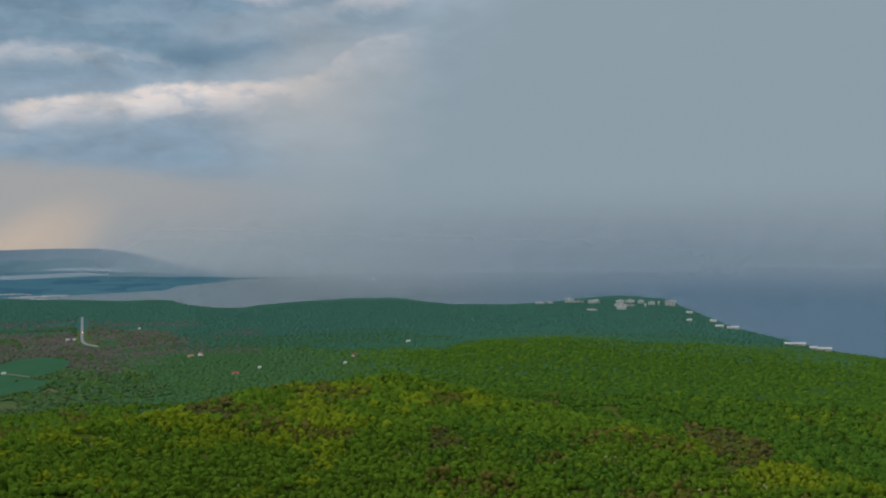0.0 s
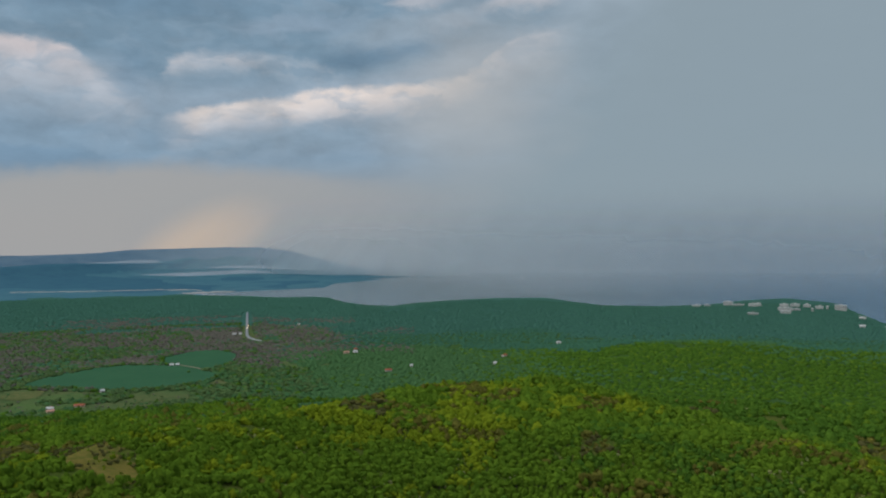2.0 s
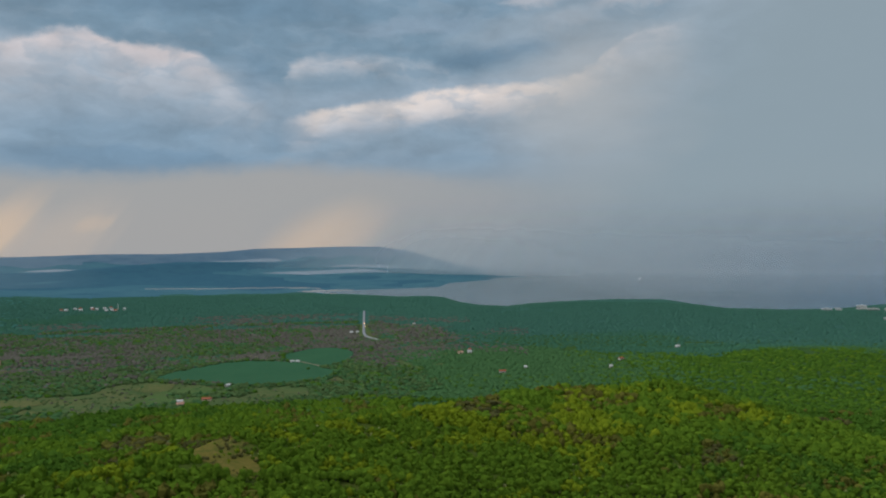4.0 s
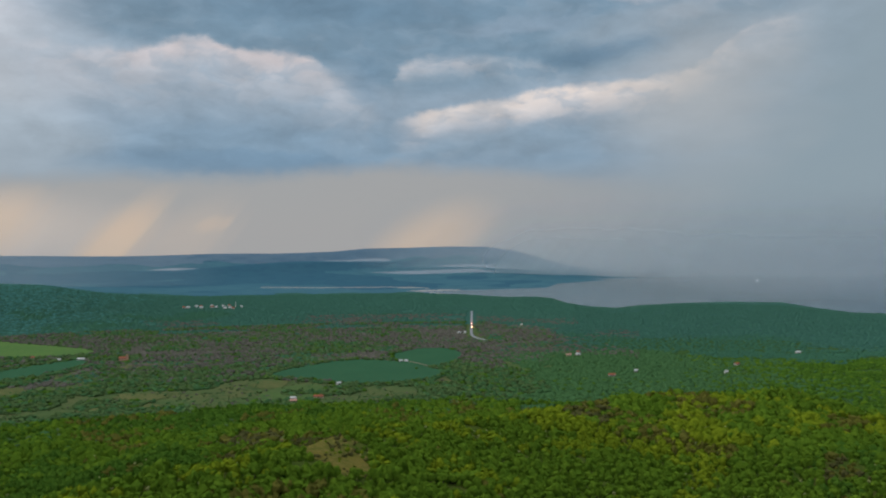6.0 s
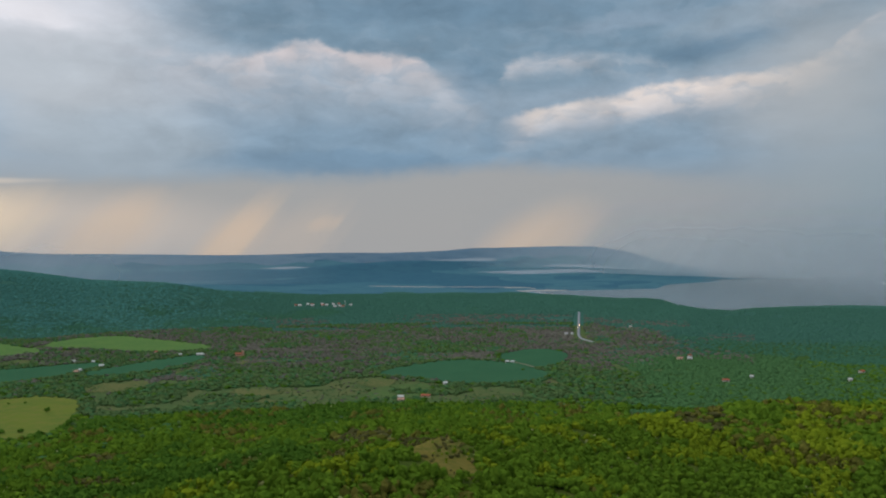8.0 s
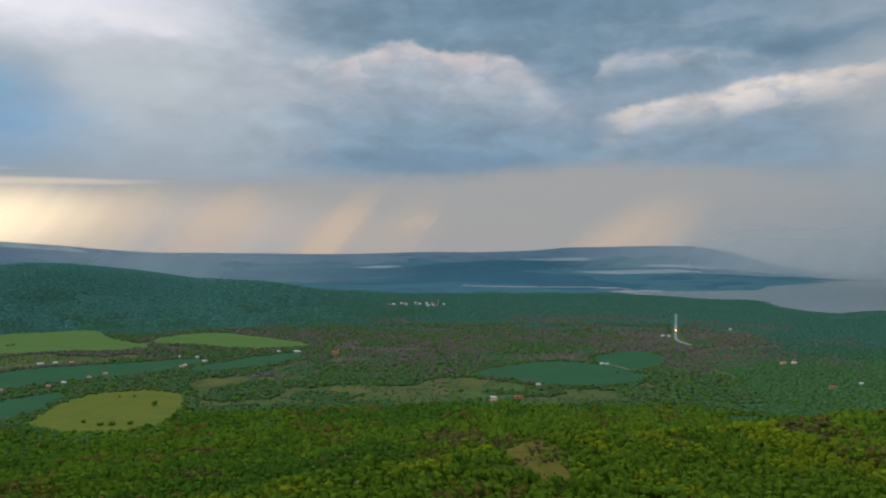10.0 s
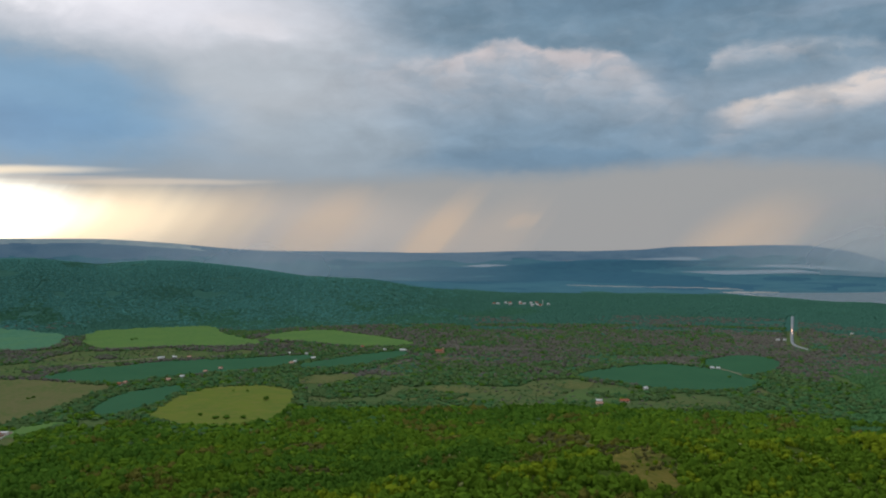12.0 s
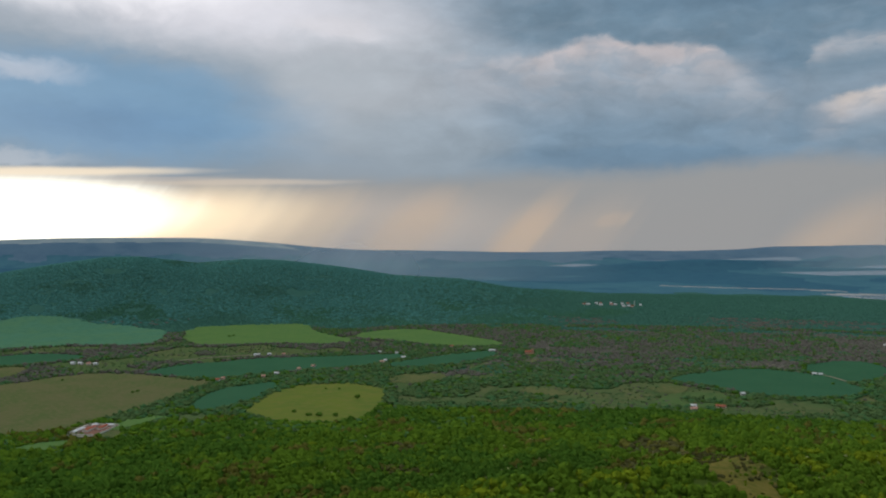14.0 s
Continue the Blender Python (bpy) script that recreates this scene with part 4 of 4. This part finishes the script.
ROAD = [(-862, 2035), (-796, 1878), (-724, 1707), (-680, 1602), (-655, 1548), (-632, 1515), (-600, 1488)]
rv, rf = ribbon(ROAD, 4.8, 1.2)
tagged(new("road", mesh_from("road", rv, rf, [ASPHALT])), "pale wet country road through bare woods", "road", kind="structure")
for line, wide in (([(-724, 1232), (-637, 1212), (-588, 1187), (-557, 1163), (-524, 1156)], 3.5), ([(-1385, 545), (-1390, 620), (-1370, 690)], 3.5), ([(-1140, 815), (-1150, 875), (-1140, 940)], 3.5)):
    tv, tf = ribbon(line, wide, 1.0)
    tagged(new("farm_track", mesh_from("farm_track", tv, tf, [DIRT])), "pale dirt track along the fields", "track", "farm tracks", "structure")
LAMP_RED = bpy.data.materials.new("car_lamp")
LAMP_RED.use_nodes = True
LAMP_RED.node_tree.nodes["Principled BSDF"].inputs["Emission Color"].default_value = (1.0, 0.35, 0.12, 1)
LAMP_RED.node_tree.nodes["Principled BSDF"].inputs["Emission Strength"].default_value = 40.0
CAR_PAINT = material("white_paint", ((0.75, 0.75, 0.74), (0.7, 0.7, 0.69)), 1.0, 0.3, spec=0.5)
TYRE = material("tyre", ((0.02, 0.02, 0.02), (0.03, 0.03, 0.03)), 0.3, 0.9)


def car(x, y, turn, label, long=1.0):
    c = thing("car", x, y, turn, label, "car", "cars on the road", 1.25)
    bm = box(bmesh.new(), -2.2 * long, -0.9, 0.35, 2.2 * long, 0.9, 1.05)
    box(bm, -1.3 * long, -0.8, 1.05, 1.4 * long, 0.8, 1.65 * long)
    part("body", bm, CAR_PAINT, c)
    for sx in (-1.4 * long, 1.4 * long):
        for sy in (-0.85, 0.85):
            w = bmesh.new()
            bmesh.ops.create_cone(w, cap_ends=True, segments=12, radius1=0.34, radius2=0.34, depth=0.22, matrix=pose(sx, sy, 0.34, 90, 0, 0))
            part("wheel", w, TYRE, c)
    for sy in (-0.62, 0.62):
        part("lamp", box(bmesh.new(), -2.3 * long, sy - 0.28, 0.55, -2.2 * long, sy + 0.28, 1.0), LAMP_RED, c, "glowing orange lamp")
    return c


car(-719, 1697, 112, "white van with glowing lamps on the road", 1.5)
car(-742, 1750, 112, "white car with glowing lamps on the road")


def boat(x, y, turn, label, long):
    b = new("boat")
    b.matrix_basis = pose(x, y, float(far_rise(np.array(x), np.array(y))), 0, 0, turn)
    tagged(b, label, "boat", "boats in the bay")
    bm = bmesh.new()
    prof = [(-0.5, 0.13), (-0.2, 0.15), (0.2, 0.14), (0.42, 0.07), (0.52, 0.0)]
    rings = [[bm.verts.new((u * long, s * w * long * k, h)) for s, k, h in ((-1, 1, 2.2), (-1, 0.7, -0.6), (1, 0.7, -0.6), (1, 1, 2.2))] for u, w in prof]
    for a, c in zip(rings, rings[1:]):
        for i in range(4):
            bm.faces.new((a[i], a[(i + 1) % 4], c[(i + 1) % 4], c[i]))
    bm.faces.new(rings[0][::-1])
    bmesh.ops.recalc_face_normals(bm, faces=bm.faces)
    part("hull", bm, CAR_PAINT, b)
    part("cabin", box(bmesh.new(), -0.3 * long, -0.09 * long, 2.2, 0.12 * long, 0.09 * long, 4.6), CAR_PAINT, b)
    part("mast", box(bmesh.new(), -0.1, -0.12, 4.6, 0.12, 0.12, 8.0), GREY_ROOF, b)
    return b


boat(-312, 3790, 80, "white motor boat under way in the bay", 22)
boat(18, 4720, 60, "small white boat far out in the rain", 18)

# ---- trees ----


def ico(level):
    bm = bmesh.new()
    bmesh.ops.create_icosphere(bm, subdivisions=level, radius=1.0)
    v = np.array([p.co for p in bm.verts])
    f = np.array([[q.index for q in p.verts] for p in bm.faces])
    bm.free()
    return v, f


def crown_shape(seed, level, cards, squat=0.8, lobes=3):
    """A crown: uneven lobes, open below, with leaf sprays lying on and standing off them."""
    g = np.random.default_rng(seed)
    vs, fs, n = [], [], 0
    centres = []
    for k in range(lobes):
        base_v, base_f = ico(level)
        off = np.array([0, 0, 0.0]) if k == 0 else np.append(g.uniform(-0.52, 0.52, 2), g.uniform(-0.2, 0.3))
        size = (0.76 if lobes > 1 else 0.88) if k == 0 else g.uniform(0.40, 0.60)
        lump = sum(0.12 * np.cos(base_v @ g.normal(size=3) * 2.6 + g.uniform(0, 6)) for _ in range(3))[:, None]
        v = base_v * (1 + lump + g.uniform(-0.18, 0.18, (len(base_v), 1))) * size * [g.uniform(0.85, 1.15), g.uniform(0.85, 1.15), squat] + off
        f = base_f[base_v[base_f].mean(1)[:, 2] > -0.45]
        used, back = np.unique(f, return_inverse=True)
        v = v[used]
        v[:, 2] = np.maximum(v[:, 2], -0.42)
        vs.append(v)
        fs.append(back.reshape(-1, 3) + n)
        n += len(v)
        centres.append((off, size))
    for _ in range(cards):
        off, size = centres[int(g.integers(0, lobes))]
        d = g.normal(size=3)
        d[2] = abs(d[2]) * 0.9 - 0.05
        d /= np.linalg.norm(d)
        c = off + d * g.uniform(0.92, 1.18) * size * [1, 1, squat]
        a = np.cross(d, g.normal(size=3))
        a /= np.linalg.norm(a)
        b = np.cross(d, a) + d * g.uniform(-0.6, 0.6)
        s = g.uniform(0.20, 0.40) * (1.0 if lobes > 1 else 1.15)
        vs.append(np.array([c + a * s * g.uniform(0.6, 1.1), c + (b * 0.9 - a * 0.5) * s, c - (b * 0.9 + a * 0.5) * s * g.uniform(0.6, 1.1)]))
        fs.append(np.array([[n, n + 1, n + 2]]))
        n += 3
    v = np.concatenate(vs)
    v[:, 2] += 0.42
    return v, np.concatenate(fs)


def wood(name, label, x, y, wide, tall, mats, level, cards, variants=10, squat=0.8, sink=0.12, lobes=3, is_smooth=False):
    """Many crowns as one mesh: at each place a crown so wide and tall, in the given leaf."""
    shapes = [crown_shape(100 * level + k + cards, level, cards, squat, lobes) for k in range(variants)]
    z = terrain(x, y)
    pick, turn = rng.integers(0, variants, len(x)), rng.uniform(0, 2 * math.pi, len(x))
    vs, fs, ms, n = [], [], [], 0
    for k, (v, f) in enumerate(shapes):
        m = np.where(pick == k)[0]
        c, s = np.cos(turn[m])[:, None], np.sin(turn[m])[:, None]
        w, h = wide[m][:, None] / 2, tall[m][:, None]
        px = (v[:, 0] * c - v[:, 1] * s) * w + x[m][:, None]
        py = (v[:, 0] * s + v[:, 1] * c) * w + y[m][:, None]
        pz = (v[:, 2] / 1.2 - sink) * h + z[m][:, None]
        vs.append(np.stack([px, py, pz], -1).reshape(-1, 3))
        fs.append((f[None] + (np.arange(len(m)) * len(v))[:, None, None] + n).reshape(-1, 3))
        ms.append(np.repeat(mats[m], len(f)))
        n += len(m) * len(v)
    ob = new(name, mesh_from(name, np.concatenate(vs), np.concatenate(fs), LEAF, np.concatenate(ms), is_smooth))
    return tagged(ob, label, "trees", kind="stuff")


def scatter(spacing, az0, az1, r0, r1):
    """Places on a jittered grid within a sector of the plan."""
    g = np.arange(-r1, r1, spacing)
    x, y = np.meshgrid(g, g, indexing="ij")
    x = (x + rng.uniform(-0.48, 0.48, x.shape) * spacing).ravel()
    y = (y + rng.uniform(-0.48, 0.48, y.shape) * spacing).ravel()
    r, az = np.hypot(x, y), np.degrees(np.arctan2(-x, y))
    m = (r > r0) & (r < r1) & (az > az0) & (az < az1)
    return x[m], y[m]


def clear_of(x, y, outlines, margin=0.0):
    keep = np.ones(len(x), bool)
    for o in outlines:
        within, gap = inside(x, y, o)
        keep &= ~(within & (gap > margin))
    return keep


def clear_of_sites(x, y):
    """Keeps trees off the houses and off the open ground before them."""
    keep = np.ones(len(x), bool)
    for sx, sy, half in SITES:
        d = math.hypot(sx, sy)
        ux, uy = -sx / d, -sy / d
        along, across = (x - sx) * ux + (y - sy) * uy, np.abs((x - sx) * uy - (y - sy) * ux)
        keep &= ~((along > -half) & (along < half + 15) & (across < half + 2))
    way = np.array(ROAD, float)
    for (x0, y0), (x1, y1) in zip(way, way[1:]):
        s = np.clip(((x - x0) * (x1 - x0) + (y - y0) * (y1 - y0)) / ((x1 - x0) ** 2 + (y1 - y0) ** 2), 0, 1)
        keep &= np.hypot(x - x0 - s * (x1 - x0), y - y0 - s * (y1 - y0)) > 13
    return keep


# bare places on the near hill: a grassy clearing and patches of grey brush
CLEARING = [(-452, 630), (-399, 588), (-344, 542), (-304, 514), (-286, 500), (-276, 482), (-258, 468), (-266, 432), (-300, 458), (-322, 470), (-370, 520), (-420, 575)]
BRUSH = [[(-500, 590), (-498, 650), (-474, 664), (-430, 618), (-405, 553), (-468, 580)], [(-443, 500), (-446, 566), (-355, 466), (-320, 400)], [(-262, 870), (-236, 880), (-180, 755), (-188, 722), (-222, 724)],
         [(-16, 735), (9, 752), (20, 712), (-14, 686)], [(239, 858), (275, 812), (295, 758), (240, 628), (208, 640), (216, 747)], [(158, 1163), (202, 1209), (204, 1142), (163, 1119)],
         [(0, 1134), (45, 1116), (49, 1055), (9, 1080)], [(83, 960), (122, 970), (134, 925), (74, 860)], [(-560, 390), (-600, 420), (-570, 440), (-530, 410)], [(-640, 470), (-700, 480), (-660, 520)]]
OVERGROWN = list(ROUGH)
field("tan", "dry grass clearing on the wooded hill", CLEARING, 0.5)
for outline in BRUSH[:2]:
    field("rough", "thin brown grass beside the clearing", outline, 0.5)

# near hill
x, y = scatter(4.3, -30, 81, 440, 1010)
r, az = np.hypot(x, y), np.degrees(np.arctan2(-x, y))
keep = clear_of(x, y, FIELDS[:-1] + OVERGROWN, 4) & (clear_of(x, y, [CLEARING], 0) | (rough(x, y, 13, 53) + 0.5 * rng.random(len(x)) > 0.74))
keep &= (rough(x, y, 30, 51) > 0.10) & ((r < 930) | (rough(x, y, 60, 52) > 0.3))
brush = ~clear_of(x, y, BRUSH, 0)
keep &= ~brush | (rng.random(len(x)) < 0.5)
x, y, r, az, brush = x[keep], y[keep], r[keep], az[keep], brush[keep]
n = len(x)
lit_tone = rough(x, y, 120, 61) * 0.5 + rough(x, y, 32, 62) * 0.38 + rng.random(n) * 0.24 + 0.06 + 0.13 * smooth(r, 600, 860) * smooth(az, 1, 5) * smooth(-az, -36, -28) - 0.06 * smooth(az, 34, 44) + 0.04 * smooth(-az, 2, 12)
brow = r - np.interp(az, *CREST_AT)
lit_tone = lit_tone + 0.16 * np.exp(-((brow + 10) / 45) ** 2) - 0.12 * smooth(brow, 30, 120)
leaf = np.where(lit_tone > 0.89, YELLOW, np.where(lit_tone > 0.48, OAK, DEEP))
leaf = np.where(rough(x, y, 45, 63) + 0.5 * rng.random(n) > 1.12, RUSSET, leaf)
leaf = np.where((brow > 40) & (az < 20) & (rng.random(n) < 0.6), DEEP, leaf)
leaf = np.where(rng.random(n) < 0.02 + 0.06 * (rough(x, y, 60, 65) > 0.58), BLOSSOM, leaf)
leaf = np.where(brush, rng.choice([DRY, DRY, RUSSET, RUSSET, OAK], n), leaf)
size = 0.62 + 0.85 * rng.random(n) ** 1.6 + 0.35 * (rough(x, y, 26, 64) - 0.4)
size = np.where(leaf == BLOSSOM, np.minimum(size, 1.0) * 0.55, size)
wide, tall = 6.4 * size * rng.uniform(0.85, 1.2, n), 5.0 * size * rng.uniform(0.8, 1.35, n)
tall = np.where(brush, tall * 0.7, tall)
open_grass = ~clear_of(x, y, [CLEARING], 0)
wide, tall = np.where(open_grass, wide * 0.55, wide), np.where(open_grass, tall * 0.5, tall)
leaf = np.where(open_grass & (rng.random(n) < 0.6), DRY, leaf)
single = np.zeros(n, bool)
near = r - np.interp(az, [-26, 0, 11, 18, 25, 34, 40, 45, 52, 60, 70], [600, 640, 620, 560, 530, 505, 490, 500, 560, 640, 740])
single[np.argsort(np.where((near > 0) & (az > -27) & (az < 76) & ~brush, near, 1e9))[:300]] = True
NEAR_TREES = [v[single] for v in (x, y, wide, tall, leaf)]
x, y, r, wide, tall, leaf = (v[~single] for v in (x, y, r, wide, tall, leaf))
close = r < 740
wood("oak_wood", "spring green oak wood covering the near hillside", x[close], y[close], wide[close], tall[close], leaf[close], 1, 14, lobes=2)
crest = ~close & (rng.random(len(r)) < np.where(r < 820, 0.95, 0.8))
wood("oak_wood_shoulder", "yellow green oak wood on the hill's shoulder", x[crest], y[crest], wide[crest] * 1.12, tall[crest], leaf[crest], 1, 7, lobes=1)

# woods eastward to the coast
x, y = (np.concatenate(q) for q in zip(scatter(6.2, -31, 24, 960, 1500), scatter(8.6, -31, 24, 1500, 2480)))
r, az = np.hypot(x, y), np.degrees(np.arctan2(-x, y))
wet, gap = inside(x, y, BAY)
keep = clear_of_sites(x, y) & clear_of(x, y, FIELDS) & ~wet & (gap > 4) & (rough(x, y, 40, 71) > 0.10) & ((az < 17 + 8 * rough(x, y, 130, 75)) | (r > 1900)) & (az < 19 + 6 * rough(x, y, 170, 79))
x, y, r, az = x[keep], y[keep], r[keep], az[keep]
n = len(x)
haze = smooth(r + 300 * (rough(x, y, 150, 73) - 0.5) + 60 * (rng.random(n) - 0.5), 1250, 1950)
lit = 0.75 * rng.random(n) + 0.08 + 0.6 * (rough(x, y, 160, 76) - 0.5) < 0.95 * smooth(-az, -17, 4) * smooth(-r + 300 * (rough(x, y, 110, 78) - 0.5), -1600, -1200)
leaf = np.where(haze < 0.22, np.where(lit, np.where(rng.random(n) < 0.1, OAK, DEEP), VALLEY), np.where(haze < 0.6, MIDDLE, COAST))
leaf = np.where((rough(x, y, 130, 74) + 0.5 * rng.random(n) + 0.2 * smooth(az, 12, 20) > 1.08) & (az > 12) & (r > 1300) & (r < 1800), TWIG, leaf)
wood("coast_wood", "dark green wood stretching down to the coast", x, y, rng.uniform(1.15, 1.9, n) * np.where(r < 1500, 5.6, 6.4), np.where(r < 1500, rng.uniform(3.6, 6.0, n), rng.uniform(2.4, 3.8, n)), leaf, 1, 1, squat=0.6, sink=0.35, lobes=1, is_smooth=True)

# scrub, hedges and copses of the plain
x, y = scatter(7.0, 16, 84, 860, 1950)
r, az = np.hypot(x, y), np.degrees(np.arctan2(-x, y))
hedge = np.zeros(len(x))
for outline in FIELDS:
    _, gap = inside(x, y, outline)
    hedge = np.maximum(hedge, np.where((gap < 14) & (rough(x, y, 45, 87) > 0.25), 0.5, 0.0))
for outline in ROUGH:
    within, gap = inside(x, y, outline)
    hedge = np.where(within & (gap > 4), -0.14, hedge)
cover = rough(x * 0.75 + y * 0.4, y * 0.75 - x * 0.4, 55, 81) * 0.6 + rough(x, y, 140, 82) * 0.5
keep = clear_of_sites(x, y) & clear_of(x, y, FIELDS, 6) & (az > 16 + 8 * rough(x, y, 130, 75)) & (cover + hedge > np.where(r < 1060, 0.29, 0.47))
x, y, r, az = x[keep], y[keep], r[keep], az[keep]
n = len(x)
leaf = np.where(rng.random(n) + 0.6 * (rough(x, y, 120, 83) - 0.5) > 0.38, SCRUB, np.where(rng.random(n) < 0.75, VALLEY, DEEP))
bare = (rough(x, y, 160, 84) * 0.6 + 0.4 * rough(x, y, 40, 85) + 0.3 * smooth(r, 1250, 1450) + 0.3 * rng.random(n) > 0.88) & (r > 1180)
leaf = np.where(bare & (rng.random(n) < 0.7), TWIG, leaf)
leaf = np.where((r + 120 * (rough(x, y, 50, 88) - 0.5) < 1030) & (rng.random(n) < 0.85), np.where(rng.random(n) < 0.6, DEEP, OAK), leaf)
wood("plain_scrub", "scrub, hedges and copses between the fields", x, y, rng.uniform(6.5, 12, n), rng.uniform(3, 6, n), leaf, 1, 3, squat=0.7, lobes=1)
x, y = scatter(9.0, 24, 84, 880, 1950)
keep = clear_of_sites(x, y) & clear_of(x, y, FIELDS) & (rng.random(len(x)) < 0.2 + 0.5 * (rough(x, y, 30, 86) > 0.5))
x, y = x[keep], y[keep]
n = len(x)
leaf = rng.choice([SCRUB, SCRUB, VALLEY, SCRUB, TWIG], n)
wood("low_bushes", "low bushes strewn over the rough pasture", x, y, rng.uniform(2.5, 6, n), rng.uniform(1.2, 3, n), leaf, 1, 2, squat=0.6, lobes=1)

# bare woods along the road and below the mountain
x, y = scatter(7.5, 15, 60, 1150, 1920)
r, az = np.hypot(x, y), np.degrees(np.arctan2(-x, y))
belt = smooth(az, 15, 20) * smooth(-az, -60, -40) * smooth(r + 4 * (az - 22), 1240, 1420) * smooth(-r, -1920, -1800)
keep = clear_of_sites(x, y) & clear_of(x, y, FIELDS) & (rough(x, y, 70, 94) * 0.6 + 0.4 * rng.random(len(x)) < 0.8 * belt)
x, y = x[keep], y[keep]
n = len(x)
leaf = np.where(rough(x, y, 55, 96) + 0.5 * (rng.random(n) - 0.5) > 0.42, TWIG, rng.choice([SCRUB, VALLEY, MIDDLE], n))
wood("bare_wood", "grey brown bare woods beside the country road", x, y, rng.uniform(7, 12, n), rng.uniform(3.0, 5.0, n), leaf, 1, 0, squat=0.7, sink=0.3, lobes=1)

# the wooded mountain and the far plain
x, y = scatter(8.2, 16, 84, 1850, 2900)
r, az = np.hypot(x, y), np.degrees(np.arctan2(-x, y))
wet, gap = inside(x, y, BAY)
keep = clear_of_sites(x, y) & clear_of(x, y, FIELDS) & ~wet & (gap > 6) & (rough(x, y, 60, 91) > 0.12)
x, y, r, az = x[keep], y[keep], r[keep], az[keep]
n = len(x)
patch = rough(x, y, 210, 93) * 0.6 + rough(x, y, 75, 95) * 0.4 + 0.25 * (rng.random(n) - 0.5)
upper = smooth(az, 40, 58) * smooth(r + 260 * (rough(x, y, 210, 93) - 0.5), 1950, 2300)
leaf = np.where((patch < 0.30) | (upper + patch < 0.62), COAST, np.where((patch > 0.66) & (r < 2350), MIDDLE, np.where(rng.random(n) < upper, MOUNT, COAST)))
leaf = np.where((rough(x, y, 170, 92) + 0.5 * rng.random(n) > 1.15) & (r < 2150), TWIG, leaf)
wood("mountain_wood", "forest on the mountain, tinted blue green for haze", x, y, rng.uniform(9, 14, n), rng.uniform(2.2, 3.8, n), leaf, 1, 0, squat=0.7, sink=0.3, lobes=1, is_smooth=True)



# ---- the nearest trees and the bushes in the fields, one by one ----
def tapered(bm, a, b, ra, rb, sides=6):
    """A tapered limb from a to b."""
    a, b = Vector(a), Vector(b)
    turn = (b - a).to_track_quat("Z", "Y").to_matrix()
    rings = [[bm.verts.new(p + turn @ Vector((q * math.cos(t), q * math.sin(t), 0))) for t in (2 * math.pi * k / sides for k in range(sides))] for p, q in ((a, ra), (b, rb))]
    for k in range(sides):
        bm.faces.new((rings[0][k], rings[0][(k + 1) % sides], rings[1][(k + 1) % sides], rings[1][k]))
    bm.faces.new(rings[1])


def trunk_mesh(seed):
    g = random.Random(seed)
    bm = bmesh.new()
    fork = (g.uniform(-0.04, 0.04), g.uniform(-0.04, 0.04), 0.42)
    tapered(bm, (0, 0, -0.08), fork, 0.040, 0.026)
    for k in range(4):
        t = k * 1.6 + g.uniform(-0.4, 0.4)
        tip = (fork[0] + 0.26 * math.cos(t), fork[1] + 0.26 * math.sin(t), g.uniform(0.62, 0.85))
        tapered(bm, fork, tip, 0.020, 0.006, 5)
    me = bpy.data.meshes.new("trunk")
    bm.to_mesh(me)
    bm.free()
    me.materials.append(BARK)
    return me


TRUNKS = [trunk_mesh(k) for k in range(4)]
CROWNS = {}
TONES = {YELLOW: "yellow green", OAK: "fresh green", DEEP: "deep green", RUSSET: "russet brown", BLOSSOM: "pale blossoming", TWIG: "bare grey", VALLEY: "dull green", DRY: "dry brown"}


def crown_mesh(variant, leaf):
    if (variant, leaf) not in CROWNS:
        v, f = crown_shape(900 + variant, 2, 60, 0.8, 4)
        v = v * [0.5, 0.5, 0.62] + [0, 0, 0.26]
        CROWNS[variant, leaf] = mesh_from("crown", v, f, [LEAF[leaf]], None, False)
    return CROWNS[variant, leaf]


def tree(x, y, wide, tall, leaf, kind="oak_tree", label="", group="trees on the near slope"):
    t = new(kind)
    t.matrix_basis = Matrix.Translation((x, y, ground_z(x, y))) @ Matrix.Rotation(rng.uniform(0, 6.28), 4, "Z") @ Matrix.Diagonal((wide, wide, tall * 1.25, 1))
    t.empty_display_size = 0.2
    for name, me in (("trunk", TRUNKS[rng.integers(0, 4)]), ("crown", crown_mesh(int(rng.integers(0, 5)), leaf))):
        new(name, me).parent = t
    return tagged(t, label or "%s %s oak in the hillside wood" % ("tall" if tall > 5.5 else "low", TONES[leaf]), "tree", group)


for x, y, wide, tall, leaf in zip(*NEAR_TREES):
    tree(x, y, wide, tall, int(leaf))
for x, y, wide, tall in ((-911, 598, 8, 5), (-890, 497, 6, 3.5), (-862, 500, 8, 3.5), (-852, 508, 9, 4), (-838, 521, 8, 3.5), (-985, 618, 4, 2.5), (-1000, 606, 4, 2), (-1040, 597, 4, 2.5), (-892, 436, 7, 4),
                         (-1305, 352, 5, 2.5), (-1146, 398, 5, 2.5), (-1150, 406, 5, 2.5), (-1653, 769, 7, 3), (-1660, 782, 7, 3), (-573, 1140, 6, 2.5)):
    tree(x, y, wide, tall, DEEP, "bush", "round dark green bush in an open field", "bushes in the fields")
